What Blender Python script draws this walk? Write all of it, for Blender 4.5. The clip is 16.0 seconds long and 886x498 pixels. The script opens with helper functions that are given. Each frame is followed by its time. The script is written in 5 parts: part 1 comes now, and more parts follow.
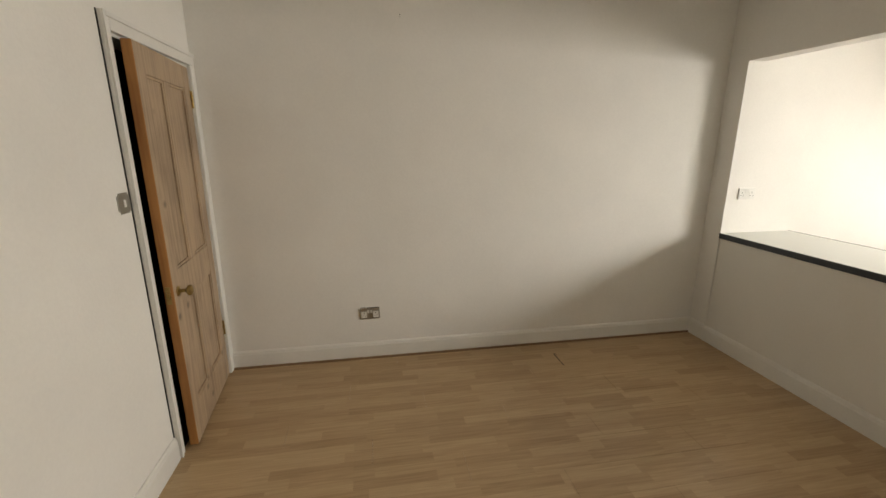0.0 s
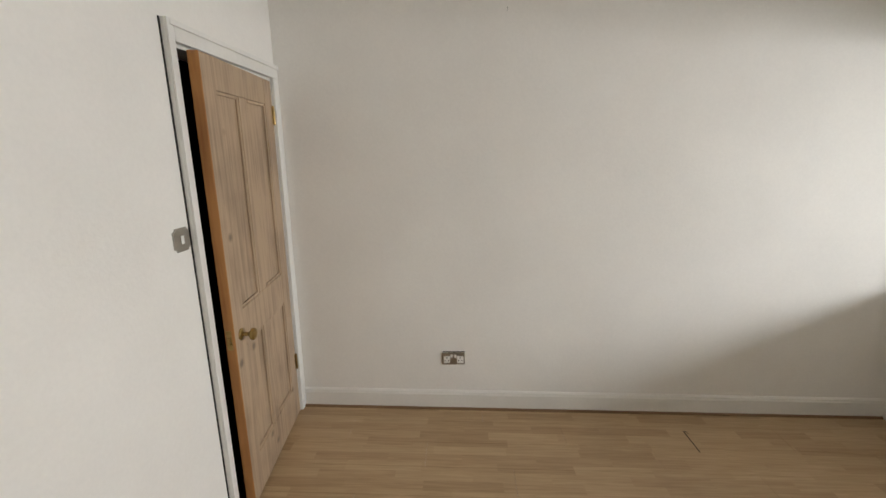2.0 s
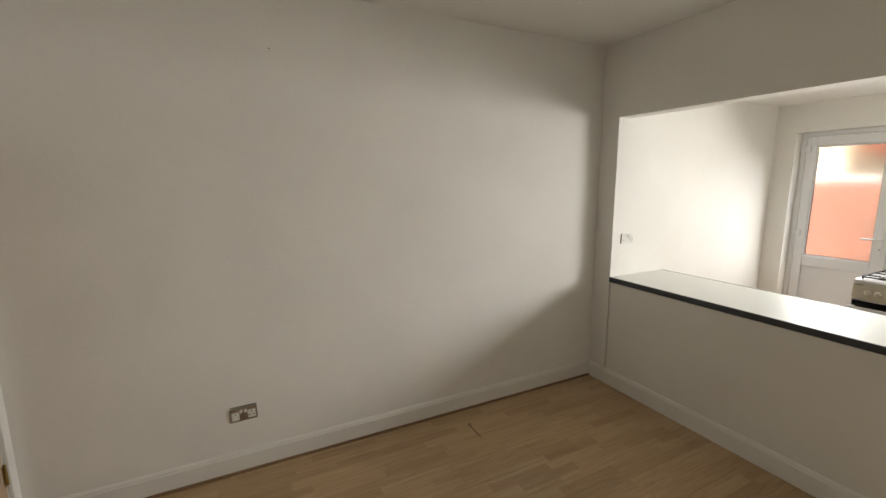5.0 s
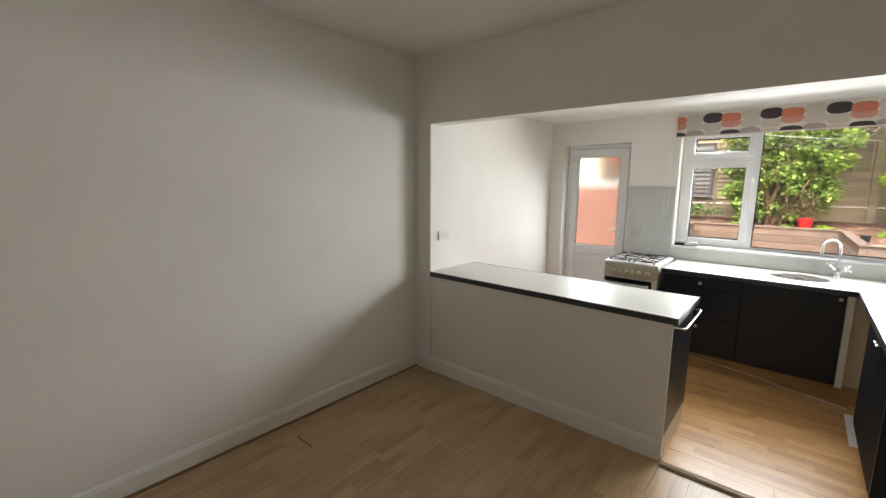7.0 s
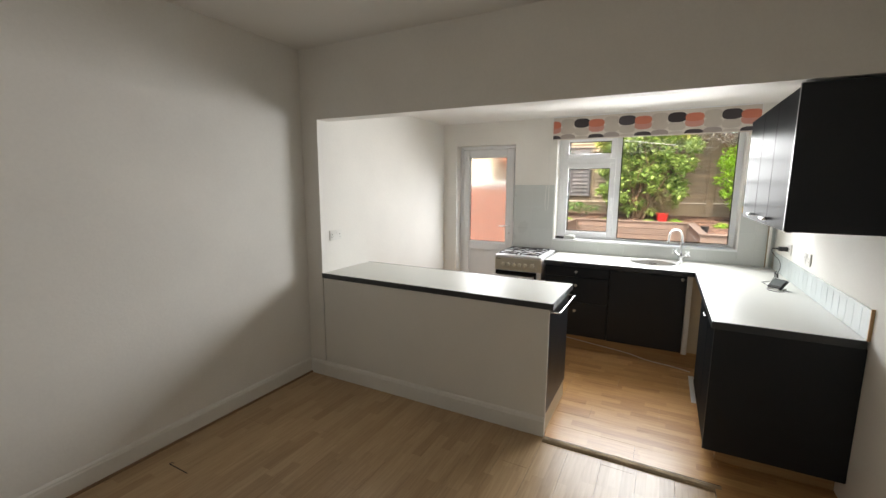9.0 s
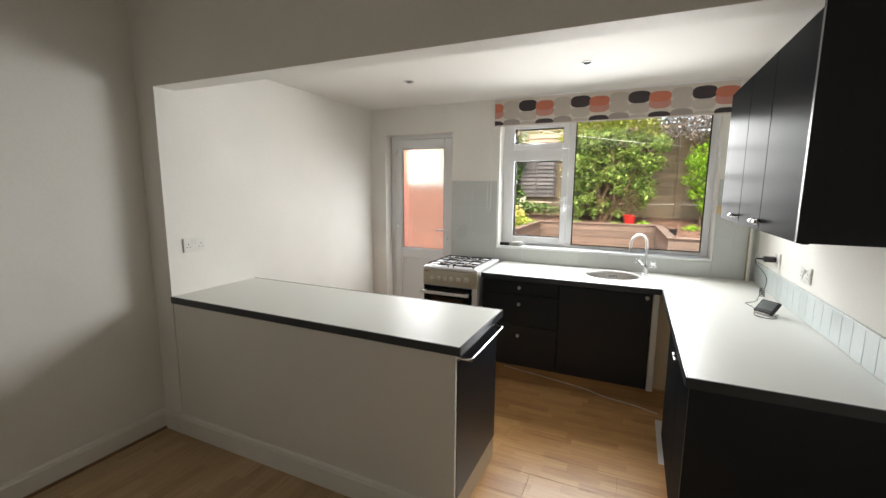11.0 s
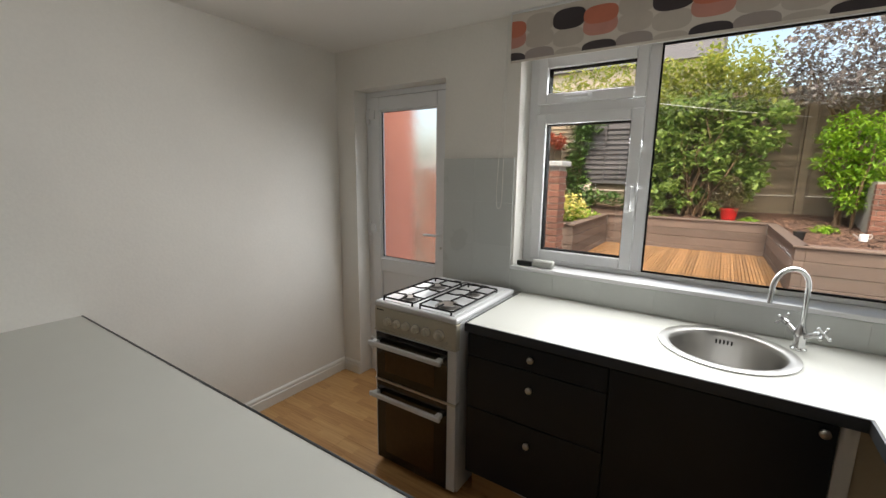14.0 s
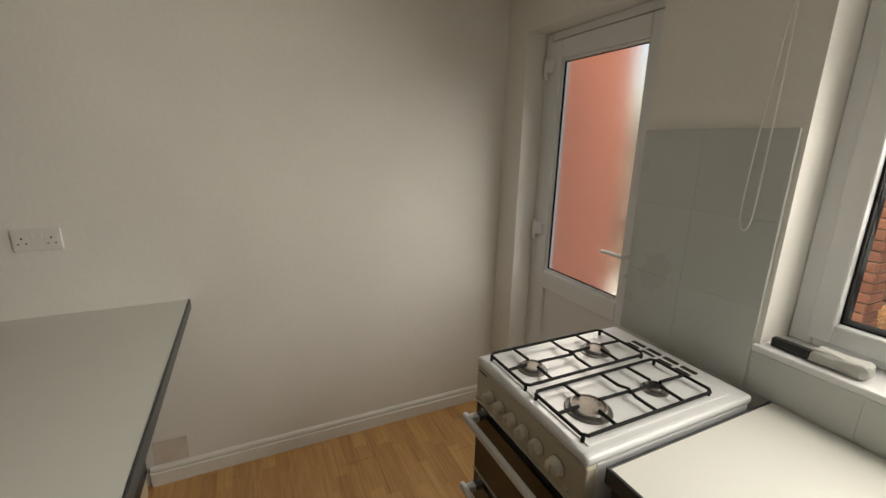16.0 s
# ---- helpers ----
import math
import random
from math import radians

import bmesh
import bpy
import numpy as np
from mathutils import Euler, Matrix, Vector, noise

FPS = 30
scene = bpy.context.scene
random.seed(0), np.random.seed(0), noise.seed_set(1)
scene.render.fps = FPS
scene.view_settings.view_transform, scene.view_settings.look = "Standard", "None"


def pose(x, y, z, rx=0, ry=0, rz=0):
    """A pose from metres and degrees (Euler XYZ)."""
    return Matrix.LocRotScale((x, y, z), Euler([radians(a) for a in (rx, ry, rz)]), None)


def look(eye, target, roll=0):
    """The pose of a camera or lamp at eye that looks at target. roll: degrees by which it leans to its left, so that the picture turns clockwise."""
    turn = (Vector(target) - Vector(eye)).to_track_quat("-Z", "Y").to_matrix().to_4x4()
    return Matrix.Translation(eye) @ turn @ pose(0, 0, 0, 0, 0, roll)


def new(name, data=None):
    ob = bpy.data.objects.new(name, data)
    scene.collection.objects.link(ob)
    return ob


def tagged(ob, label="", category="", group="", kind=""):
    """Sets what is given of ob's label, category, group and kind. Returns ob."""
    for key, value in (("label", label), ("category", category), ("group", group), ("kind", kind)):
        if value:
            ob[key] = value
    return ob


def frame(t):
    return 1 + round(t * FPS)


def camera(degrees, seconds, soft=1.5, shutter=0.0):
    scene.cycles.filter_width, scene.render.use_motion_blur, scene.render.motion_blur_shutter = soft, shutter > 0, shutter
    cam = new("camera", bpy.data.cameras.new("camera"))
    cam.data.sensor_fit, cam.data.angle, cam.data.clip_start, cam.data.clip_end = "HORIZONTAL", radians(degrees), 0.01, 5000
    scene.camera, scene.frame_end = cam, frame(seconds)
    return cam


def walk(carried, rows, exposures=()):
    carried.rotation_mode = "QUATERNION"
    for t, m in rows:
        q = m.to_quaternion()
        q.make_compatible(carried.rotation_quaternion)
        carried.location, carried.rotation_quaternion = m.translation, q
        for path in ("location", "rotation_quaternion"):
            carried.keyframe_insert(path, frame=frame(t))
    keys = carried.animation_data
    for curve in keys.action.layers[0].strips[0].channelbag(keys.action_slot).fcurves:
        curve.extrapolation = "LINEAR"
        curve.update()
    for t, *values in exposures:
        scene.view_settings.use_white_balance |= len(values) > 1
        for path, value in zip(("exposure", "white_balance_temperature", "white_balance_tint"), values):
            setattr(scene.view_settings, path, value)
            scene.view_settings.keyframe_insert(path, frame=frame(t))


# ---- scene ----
cam = camera(93.5, 16.0)
PATH = [
    (0, (0.161, 0.339, 1.594), (0.492, 2.249, 1.103), -0.0),
    (0.5, (0.099, 0.448, 1.638), (0.292, 2.377, 1.144), -0.1),
    (1, (0.067, 0.547, 1.646), (0.144, 2.484, 1.155), -0.1),
    (1.5, (0.1, 0.73, 1.667), (0.082, 2.671, 1.182), -0.1),
    (2, (0.147, 0.853, 1.674), (0.071, 2.796, 1.204), -0.1),
    (2.5, (0.117, 0.885, 1.7), (0.055, 2.835, 1.259), -0.1),
    (3, (0.069, 0.87, 1.704), (0.105, 2.827, 1.298), -0.1),
    (3.5, (0.041, 0.866, 1.697), (0.245, 2.82, 1.321), 0.0),
    (4, (0.069, 0.852, 1.696), (0.495, 2.775, 1.347), 0.1),
    (4.5, (0.115, 0.817, 1.703), (0.776, 2.674, 1.364), 0.0),
    (5, (0.163, 0.768, 1.696), (1.043, 2.534, 1.37), -0.3),
    (5.2, (0.187, 0.757, 1.712), (1.143, 2.481, 1.374), -0.2),
    (7.3, (0.209, 0.697, 1.67), (1.762, 1.919, 1.366), 0.4),
    (7.5, (0.209, 0.687, 1.668), (1.793, 1.87, 1.365), 0.4),
    (8, (0.213, 0.662, 1.665), (1.866, 1.747, 1.364), 0.4),
    (8.5, (0.228, 0.628, 1.654), (1.934, 1.629, 1.357), 0.3),
    (9, (0.276, 0.613, 1.648), (2.025, 1.536, 1.347), 0.3),
    (9.5, (0.399, 0.553, 1.646), (2.174, 1.422, 1.343), 0.3),
    (9.7, (0.479, 0.533, 1.647), (2.262, 1.386, 1.343), 0.3),
    (11.8, (1.81, 0.57, 1.564), (3.611, 1.389, 1.274), 0.4),
    (12, (1.934, 0.609, 1.58), (3.735, 1.429, 1.287), 0.4),
    (12.5, (2.202, 0.649, 1.598), (3.991, 1.493, 1.304), 0.5),
    (13, (2.489, 0.595, 1.592), (4.245, 1.503, 1.289), 0.5),
    (13.5, (2.679, 0.632, 1.584), (4.392, 1.61, 1.258), 0.7),
    (14, (2.89, 0.739, 1.576), (4.526, 1.831, 1.215), 0.7),
    (14.5, (3.057, 0.801, 1.589), (4.572, 2.039, 1.172), 0.8),
    (15, (3.306, 0.844, 1.605), (4.649, 2.255, 1.151), 0.7),
    (15.5, (3.526, 0.928, 1.6), (4.646, 2.515, 1.121), 1.0),
    (16, (3.764, 1.102, 1.607), (4.589, 2.854, 1.106), 1.2),
]
EXPOSURES = [(0.0, 1.73, 8000, 10), (1.0, 2.0, 7700, 10), (2.0, 2.09, 6900, 10), (3.5, 2.06, 7000, 10), (5.0, 1.58, 7450, 10), (7.5, 1.3, 7050, 10), (9.5, 1.3, 7050, 10), (12.0, 0.8, 7150, 10), (14.5, 0.16, 7200, 10), (16.0, 0.03, 8300, 10)]
walk(cam, [(t, look(eye, target, roll)) for t, eye, target, roll in PATH], EXPOSURES)

# ---- world and sun: soft daylight over the garden ----
world = bpy.data.worlds.new("world")
scene.world = world
world.use_nodes = True
wn = world.node_tree
sky = wn.nodes.new("ShaderNodeTexSky")
sky.sky_type, sky.sun_disc = "NISHITA", False
sky.sun_elevation, sky.sun_rotation = radians(58), radians(250)
sky.air_density, sky.dust_density, sky.ozone_density = 1.0, 5.0, 0.6
wn.links.new(sky.outputs[0], wn.nodes["Background"].inputs[0])
wn.nodes["Background"].inputs[1].default_value = 0.38
sun = new("sun", bpy.data.lights.new("sun", "SUN"))
sun.data.energy, sun.data.angle, sun.data.color = 2.7, radians(14), (1.0, 0.96, 0.9)
sun.matrix_world = look((0, 0, 20), (0.45 * 12, -0.25 * 12, 20 - 12))


def sky_lamp(name, at, aim, width, height, power, spread):
    lamp = new(name, bpy.data.lights.new(name, "AREA"))
    lamp.data.shape, lamp.data.size, lamp.data.size_y, lamp.data.energy = "RECTANGLE", width, height, power
    lamp.data.color, lamp.data.spread = (0.88, 0.93, 1.0), radians(spread)
    lamp.matrix_world = look(at, aim)
    return lamp


# the sky's light, falling in at the kitchen window and the glazed back door
for k in range(5):
    z = 1.18 + k * 0.205
    sky_lamp("window_skylight", (5.135, 0.842, z), (5.135 - 1.0, 0.842 + 0.17, z - 0.36), 1.60, 0.195, 1.6 + 1.75 * k, 142)
for k in range(4):
    z = 1.10 + k * 0.25
    sky_lamp("door_skylight", (5.125, 2.576, z), (4.125, 2.62, z - 0.6), 0.46, 0.19, 0.95, 140)

# ---- plan, in metres ----
WX, NY, SY, EX, EX2, FX, FX2 = -0.888, 3.30, -0.32, 2.86, 2.99, 5.07, 5.34
KNY, HD, HK, BEAM = 3.130, 2.715, 2.395, 2.167
CT = 0.91
KF = 0.015   # the kitchen floor lies a little above the dining floor


# ---- building helpers ----
ORIGIN = {}


def thing(name, at, label="", category="", group="", kind=""):
    ob = new(name)
    ob.location = at
    ORIGIN[ob] = Vector(at)
    return tagged(ob, label, category, group, kind)


def part(name, bm, mat, parent=None, label="", smooth=False):
    me = bpy.data.meshes.new(name)
    if parent is not None:
        bmesh.ops.translate(bm, verts=bm.verts, vec=-ORIGIN[parent])
    if smooth:
        for f in bm.faces:
            f.smooth = True
    bm.to_mesh(me)
    bm.free()
    me.materials.append(mat)
    if smooth:
        me.set_sharp_from_angle(angle=radians(40))
    ob = new(name, me)
    if parent is not None:
        ob.parent = parent
        ORIGIN[ob] = ORIGIN[parent]
    return tagged(ob, label)


def box(bm, x0, x1, y0, y1, z0, z1, bevel=0.0, seg=2):
    made = bmesh.ops.create_cube(bm, size=1.0)
    vs = made["verts"]
    for v in vs:
        v.co = Vector(((x0 + x1) / 2 + v.co.x * (x1 - x0), (y0 + y1) / 2 + v.co.y * (y1 - y0), (z0 + z1) / 2 + v.co.z * (z1 - z0)))
    if bevel > 0:
        es = list({e for v in vs for e in v.link_edges})
        bmesh.ops.bevel(bm, geom=es, offset=bevel, segments=seg, affect="EDGES", profile=0.5)
    return bm


def one_box(*args, **kw):
    return box(bmesh.new(), *args, **kw)


def cyl(bm, p0, p1, r0, r1=None, seg=20, caps=True):
    r1 = r0 if r1 is None else r1
    p0, p1 = Vector(p0), Vector(p1)
    d = p1 - p0
    turn = d.to_track_quat("Z", "Y").to_matrix().to_4x4()
    m = Matrix.Translation((p0 + p1) / 2) @ turn
    bmesh.ops.create_cone(bm, cap_ends=caps, segments=seg, radius1=r0, radius2=r1, depth=d.length, matrix=m)
    return bm


def lathe(bm, profile, at, axis=(0, 0, 1), seg=32, caps=True):
    """Rings of (radius, height) turned round an axis through a point."""
    turn = Vector(axis).to_track_quat("Z", "Y").to_matrix().to_4x4()
    m = Matrix.Translation(at) @ turn
    rings = []
    for r, h in profile:
        rings.append([bm.verts.new(m @ Vector((r * math.cos(a), r * math.sin(a), h))) for a in (2 * math.pi * k / seg for k in range(seg))])
    for a, b in zip(rings, rings[1:]):
        for k in range(seg):
            bm.faces.new((a[k], a[(k + 1) % seg], b[(k + 1) % seg], b[k]))
    for ring, flip in ((rings[0], True), (rings[-1], False)) if caps else ():
        bm.faces.new(ring[::-1] if flip else ring)
    return bm


def tube(bm, pts, r, seg=10, smooth_steps=0):
    """A rod of round section along points."""
    pts = [Vector(p) for p in pts]
    for _ in range(smooth_steps):
        out = [pts[0]]
        for a, b in zip(pts, pts[1:]):
            out += [a.lerp(b, 0.25), a.lerp(b, 0.75)]
        pts = out + [pts[-1]]
    side = None
    rings = []
    for k, p in enumerate(pts):
        d = (pts[min(k + 1, len(pts) - 1)] - pts[max(k - 1, 0)]).normalized()
        if side is None:
            side = d.orthogonal().normalized()
        side = (side - d * side.dot(d)).normalized()
        up = d.cross(side)
        rings.append([bm.verts.new(p + r * (math.cos(a) * side + math.sin(a) * up)) for a in (2 * math.pi * n / seg for n in range(seg))])
    for a, b in zip(rings, rings[1:]):
        for n in range(seg):
            bm.faces.new((a[n], a[(n + 1) % seg], b[(n + 1) % seg], b[n]))
    bm.faces.new(rings[0][::-1])
    bm.faces.new(rings[-1])
    return bm


def extrude_profile(bm, prof, p0, p1, out):
    """A moulding: profile of (out, up) pushed from p0 to p1, its first axis along out."""
    p0, p1, out = Vector(p0), Vector(p1), Vector(out)
    a = [bm.verts.new(p0 + out * u + Vector((0, 0, w))) for u, w in prof]
    b = [bm.verts.new(p1 + out * u + Vector((0, 0, w))) for u, w in prof]
    n = len(prof)
    for k in range(n):
        bm.faces.new((a[k], a[(k + 1) % n], b[(k + 1) % n], b[k]))
    bm.faces.new(a[::-1])
    bm.faces.new(b)
    bmesh.ops.recalc_face_normals(bm, faces=bm.faces)
    return bm


# ---- materials ----
def mat_new(name):
    m = bpy.data.materials.new(name)
    m.use_nodes = True
    return m, m.node_tree.nodes, m.node_tree.links, m.node_tree.nodes["Principled BSDF"]


def shade(name, color, rough=0.5, metal=0.0, var=0.06, scale=3.0, fine=60.0, bump=0.05, bump_scale=None, spec=0.5, coat=0.0, rough_var=0.08, island=0.0, obj_rand=0.0, stretch=None):
    """A surface with variation at two scales, grain relief and uneven gloss."""
    m, n, l, p = mat_new(name)
    co = n.new("ShaderNodeTexCoord")
    geo = n.new("ShaderNodeNewGeometry")
    src = geo.outputs["Position"]
    if stretch:
        mp = n.new("ShaderNodeMapping")
        mp.inputs["Scale"].default_value = stretch
        l.new(src, mp.inputs["Vector"])
        src = mp.outputs[0]
    big = n.new("ShaderNodeTexNoise")
    big.inputs["Scale"].default_value, big.inputs["Detail"].default_value = scale, 5
    small = n.new("ShaderNodeTexNoise")
    small.inputs["Scale"].default_value, small.inputs["Detail"].default_value = fine, 4
    for t in (big, small):
        l.new(src, t.inputs["Vector"])
    add = n.new("ShaderNodeMath")
    add.operation = "MULTIPLY_ADD"
    l.new(small.outputs[0], add.inputs[0])
    add.inputs[1].default_value = 0.5
    l.new(big.outputs[0], add.inputs[2])
    rng = n.new("ShaderNodeMapRange")
    rng.inputs["From Min"].default_value, rng.inputs["From Max"].default_value = 0.45, 1.05
    rng.inputs["To Min"].default_value, rng.inputs["To Max"].default_value = 1 - var, 1 + var
    l.new(add.outputs[0], rng.inputs[0])
    val = rng.outputs[0]
    for amount, sock in ((island, geo.outputs["Random Per Island"]), (obj_rand, n.new("ShaderNodeObjectInfo").outputs["Random"])):
        if amount:
            r2 = n.new("ShaderNodeMapRange")
            r2.inputs["To Min"].default_value, r2.inputs["To Max"].default_value = 1 - amount, 1 + amount
            l.new(sock, r2.inputs[0])
            mul = n.new("ShaderNodeMath")
            mul.operation = "MULTIPLY"
            l.new(val, mul.inputs[0])
            l.new(r2.outputs[0], mul.inputs[1])
            val = mul.outputs[0]
    sc = n.new("ShaderNodeVectorMath")
    sc.operation = "SCALE"
    sc.inputs[0].default_value = color
    l.new(val, sc.inputs["Scale"])
    l.new(sc.outputs[0], p.inputs["Base Color"])
    p.inputs["Metallic"].default_value = metal
    p.inputs["Specular IOR Level"].default_value = spec
    p.inputs["Coat Weight"].default_value = coat
    rr = n.new("ShaderNodeMapRange")
    rr.inputs["To Min"].default_value, rr.inputs["To Max"].default_value = max(0.02, rough - rough_var), min(1, rough + rough_var)
    l.new(big.outputs[0], rr.inputs[0])
    l.new(rr.outputs[0], p.inputs["Roughness"])
    if bump:
        b = n.new("ShaderNodeBump")
        b.inputs["Strength"].default_value, b.inputs["Distance"].default_value = bump, 0.01
        l.new(small.outputs[0], b.inputs["Height"])
        l.new(b.outputs[0], p.inputs["Normal"])
    return m


def boards(name, base, dark, light, width, length, along_x, rough=0.4, contrast=1.0):
    """Strip flooring: strips of random tone with grain along them and scuffed gloss."""
    m, n, l, p = mat_new(name)
    geo = n.new("ShaderNodeNewGeometry")
    sep = n.new("ShaderNodeSeparateXYZ")
    l.new(geo.outputs["Position"], sep.inputs[0])
    u, v = (sep.outputs[0], sep.outputs[1]) if along_x else (sep.outputs[1], sep.outputs[0])

    def op(kind, a, b=None, c=None):
        q = n.new("ShaderNodeMath")
        q.operation = kind
        for k, s in enumerate((a, b, c)):
            if s is None:
                continue
            if isinstance(s, (int, float)):
                q.inputs[k].default_value = s
            else:
                l.new(s, q.inputs[k])
        return q.outputs[0]

    row = op("FLOOR", op("DIVIDE", v, width))
    w1 = n.new("ShaderNodeTexWhiteNoise")
    w1.noise_dimensions = "1D"
    l.new(row, w1.inputs["W"])
    cell = op("FLOOR", op("ADD", op("DIVIDE", u, length), op("MULTIPLY", w1.outputs[0], 7.3)))
    comb = n.new("ShaderNodeCombineXYZ")
    l.new(row, comb.inputs[0])
    l.new(cell, comb.inputs[1])
    w2 = n.new("ShaderNodeTexWhiteNoise")
    l.new(comb.outputs[0], w2.inputs["Vector"])
    mp = n.new("ShaderNodeMapping")
    mp.inputs["Scale"].default_value = (2.6, 46, 1) if along_x else (46, 2.6, 1)
    off = n.new("ShaderNodeVectorMath")
    off.operation = "MULTIPLY_ADD"
    l.new(w2.outputs["Color"], off.inputs[0])
    off.inputs[1].default_value = (9, 9, 0)
    l.new(geo.outputs["Position"], off.inputs[2])
    l.new(off.outputs[0], mp.inputs["Vector"])
    grain = n.new("ShaderNodeTexNoise")
    grain.inputs["Scale"].default_value, grain.inputs["Detail"].default_value, grain.inputs["Distortion"].default_value = 1.6, 6, 0.6
    l.new(mp.outputs[0], grain.inputs["Vector"])
    wear = n.new("ShaderNodeTexNoise")
    wear.inputs["Scale"].default_value, wear.inputs["Detail"].default_value = 1.3, 5
    l.new(geo.outputs["Position"], wear.inputs["Vector"])
    tone = op("ADD", op("MULTIPLY", w2.outputs["Value"], 0.42 * contrast), op("MULTIPLY", op("SUBTRACT", grain.outputs[0], 0.22), 0.95))
    ramp = n.new("ShaderNodeValToRGB")
    ramp.color_ramp.elements[0].position, ramp.color_ramp.elements[0].color = 0.05, (*dark, 1)
    ramp.color_ramp.elements[1].position, ramp.color_ramp.elements[1].color = 0.95, (*light, 1)
    mid = ramp.color_ramp.elements.new(0.5)
    mid.color = (*base, 1)
    l.new(tone, ramp.inputs[0])
    l.new(ramp.outputs[0], p.inputs["Base Color"])
    rr = n.new("ShaderNodeMapRange")
    rr.inputs["From Min"].default_value, rr.inputs["From Max"].default_value = 0.0, 1.0
    rr.inputs["To Min"].default_value, rr.inputs["To Max"].default_value = rough - 0.02, rough + 0.04
    l.new(wear.outputs[0], rr.inputs[0])
    l.new(rr.outputs[0], p.inputs["Roughness"])
    p.inputs["Specular IOR Level"].default_value = 0.42
    p.inputs["Coat Weight"].default_value, p.inputs["Coat Roughness"].default_value = 0.08, 0.36
    b = n.new("ShaderNodeBump")
    b.inputs["Strength"].default_value, b.inputs["Distance"].default_value = 0.03, 0.001
    l.new(grain.outputs[0], b.inputs["Height"])
    l.new(b.outputs[0], p.inputs["Normal"])
    return m


def pine(name, light, dark, axis="z"):
    """Stripped pine: long grain with knots and a dry waxed surface."""
    m, n, l, p = mat_new(name)
    geo = n.new("ShaderNodeNewGeometry")
    mp = n.new("ShaderNodeMapping")
    mp.inputs["Scale"].default_value = {"z": (26, 26, 1.3), "y": (26, 1.3, 26), "x": (1.3, 26, 26)}[axis]
    l.new(geo.outputs["Position"], mp.inputs["Vector"])
    grain = n.new("ShaderNodeTexNoise")
    grain.inputs["Scale"].default_value, grain.inputs["Detail"].default_value, grain.inputs["Distortion"].default_value = 1.4, 7, 1.2
    l.new(mp.outputs[0], grain.inputs["Vector"])
    big = n.new("ShaderNodeTexNoise")
    big.inputs["Scale"].default_value, big.inputs["Detail"].default_value = 3.0, 4
    l.new(geo.outputs["Position"], big.inputs["Vector"])
    add = n.new("ShaderNodeMath")
    add.operation = "MULTIPLY_ADD"
    l.new(big.outputs[0], add.inputs[0])
    add.inputs[1].default_value = 0.85
    l.new(grain.outputs[0], add.inputs[2])
    ramp = n.new("ShaderNodeValToRGB")
    ramp.color_ramp.elements[0].position, ramp.color_ramp.elements[0].color = 0.66, (*dark, 1)
    ramp.color_ramp.elements[1].position, ramp.color_ramp.elements[1].color = 1.04, (*light, 1)
    l.new(add.outputs[0], ramp.inputs[0])
    vor = n.new("ShaderNodeTexVoronoi")
    vor.inputs["Scale"].default_value = 5.0
    l.new(geo.outputs["Position"], vor.inputs["Vector"])
    kr = n.new("ShaderNodeMapRange")
    kr.inputs["From Min"].default_value, kr.inputs["From Max"].default_value = 0.05, 0.13
    kr.inputs["To Min"].default_value, kr.inputs["To Max"].default_value = 0.45, 1.0
    l.new(vor.outputs["Distance"], kr.inputs[0])
    sc = n.new("ShaderNodeVectorMath")
    sc.operation = "SCALE"
    l.new(ramp.outputs[0], sc.inputs[0])
    l.new(kr.outputs[0], sc.inputs["Scale"])
    l.new(sc.outputs[0], p.inputs["Base Color"])
    p.inputs["Roughness"].default_value = 0.48
    b = n.new("ShaderNodeBump")
    b.inputs["Strength"].default_value, b.inputs["Distance"].default_value = 0.12, 0.003
    l.new(grain.outputs[0], b.inputs["Height"])
    l.new(b.outputs[0], p.inputs["Normal"])
    return m


def clear_glass(name):
    m, n, l, p = mat_new(name)
    n.remove(p)
    tr, gl, fr, mx = n.new("ShaderNodeBsdfTransparent"), n.new("ShaderNodeBsdfGlossy"), n.new("ShaderNodeFresnel"), n.new("ShaderNodeMixShader")
    tr.inputs[0].default_value = (0.97, 0.985, 0.975, 1)
    gl.inputs["Roughness"].default_value = 0.02
    fr.inputs["IOR"].default_value = 1.45
    l.new(fr.outputs[0], mx.inputs[0])
    l.new(tr.outputs[0], mx.inputs[1])
    l.new(gl.outputs[0], mx.inputs[2])
    l.new(mx.outputs[0], n["Material Output"].inputs[0])
    return m


def frosted_glass(name):
    m, n, l, p = mat_new(name)
    p.inputs["Base Color"].default_value = (0.97, 0.98, 0.97, 1)
    p.inputs["Roughness"].default_value = 0.2
    p.inputs["Transmission Weight"].default_value = 1.0
    p.inputs["IOR"].default_value = 1.3
    no = n.new("ShaderNodeTexNoise")
    no.inputs["Scale"].default_value, no.inputs["Detail"].default_value = 220, 2
    b = n.new("ShaderNodeBump")
    b.inputs["Strength"].default_value, b.inputs["Distance"].default_value = 0.15, 0.002
    l.new(no.outputs[0], b.inputs["Height"])
    l.new(b.outputs[0], p.inputs["Normal"])
    return m


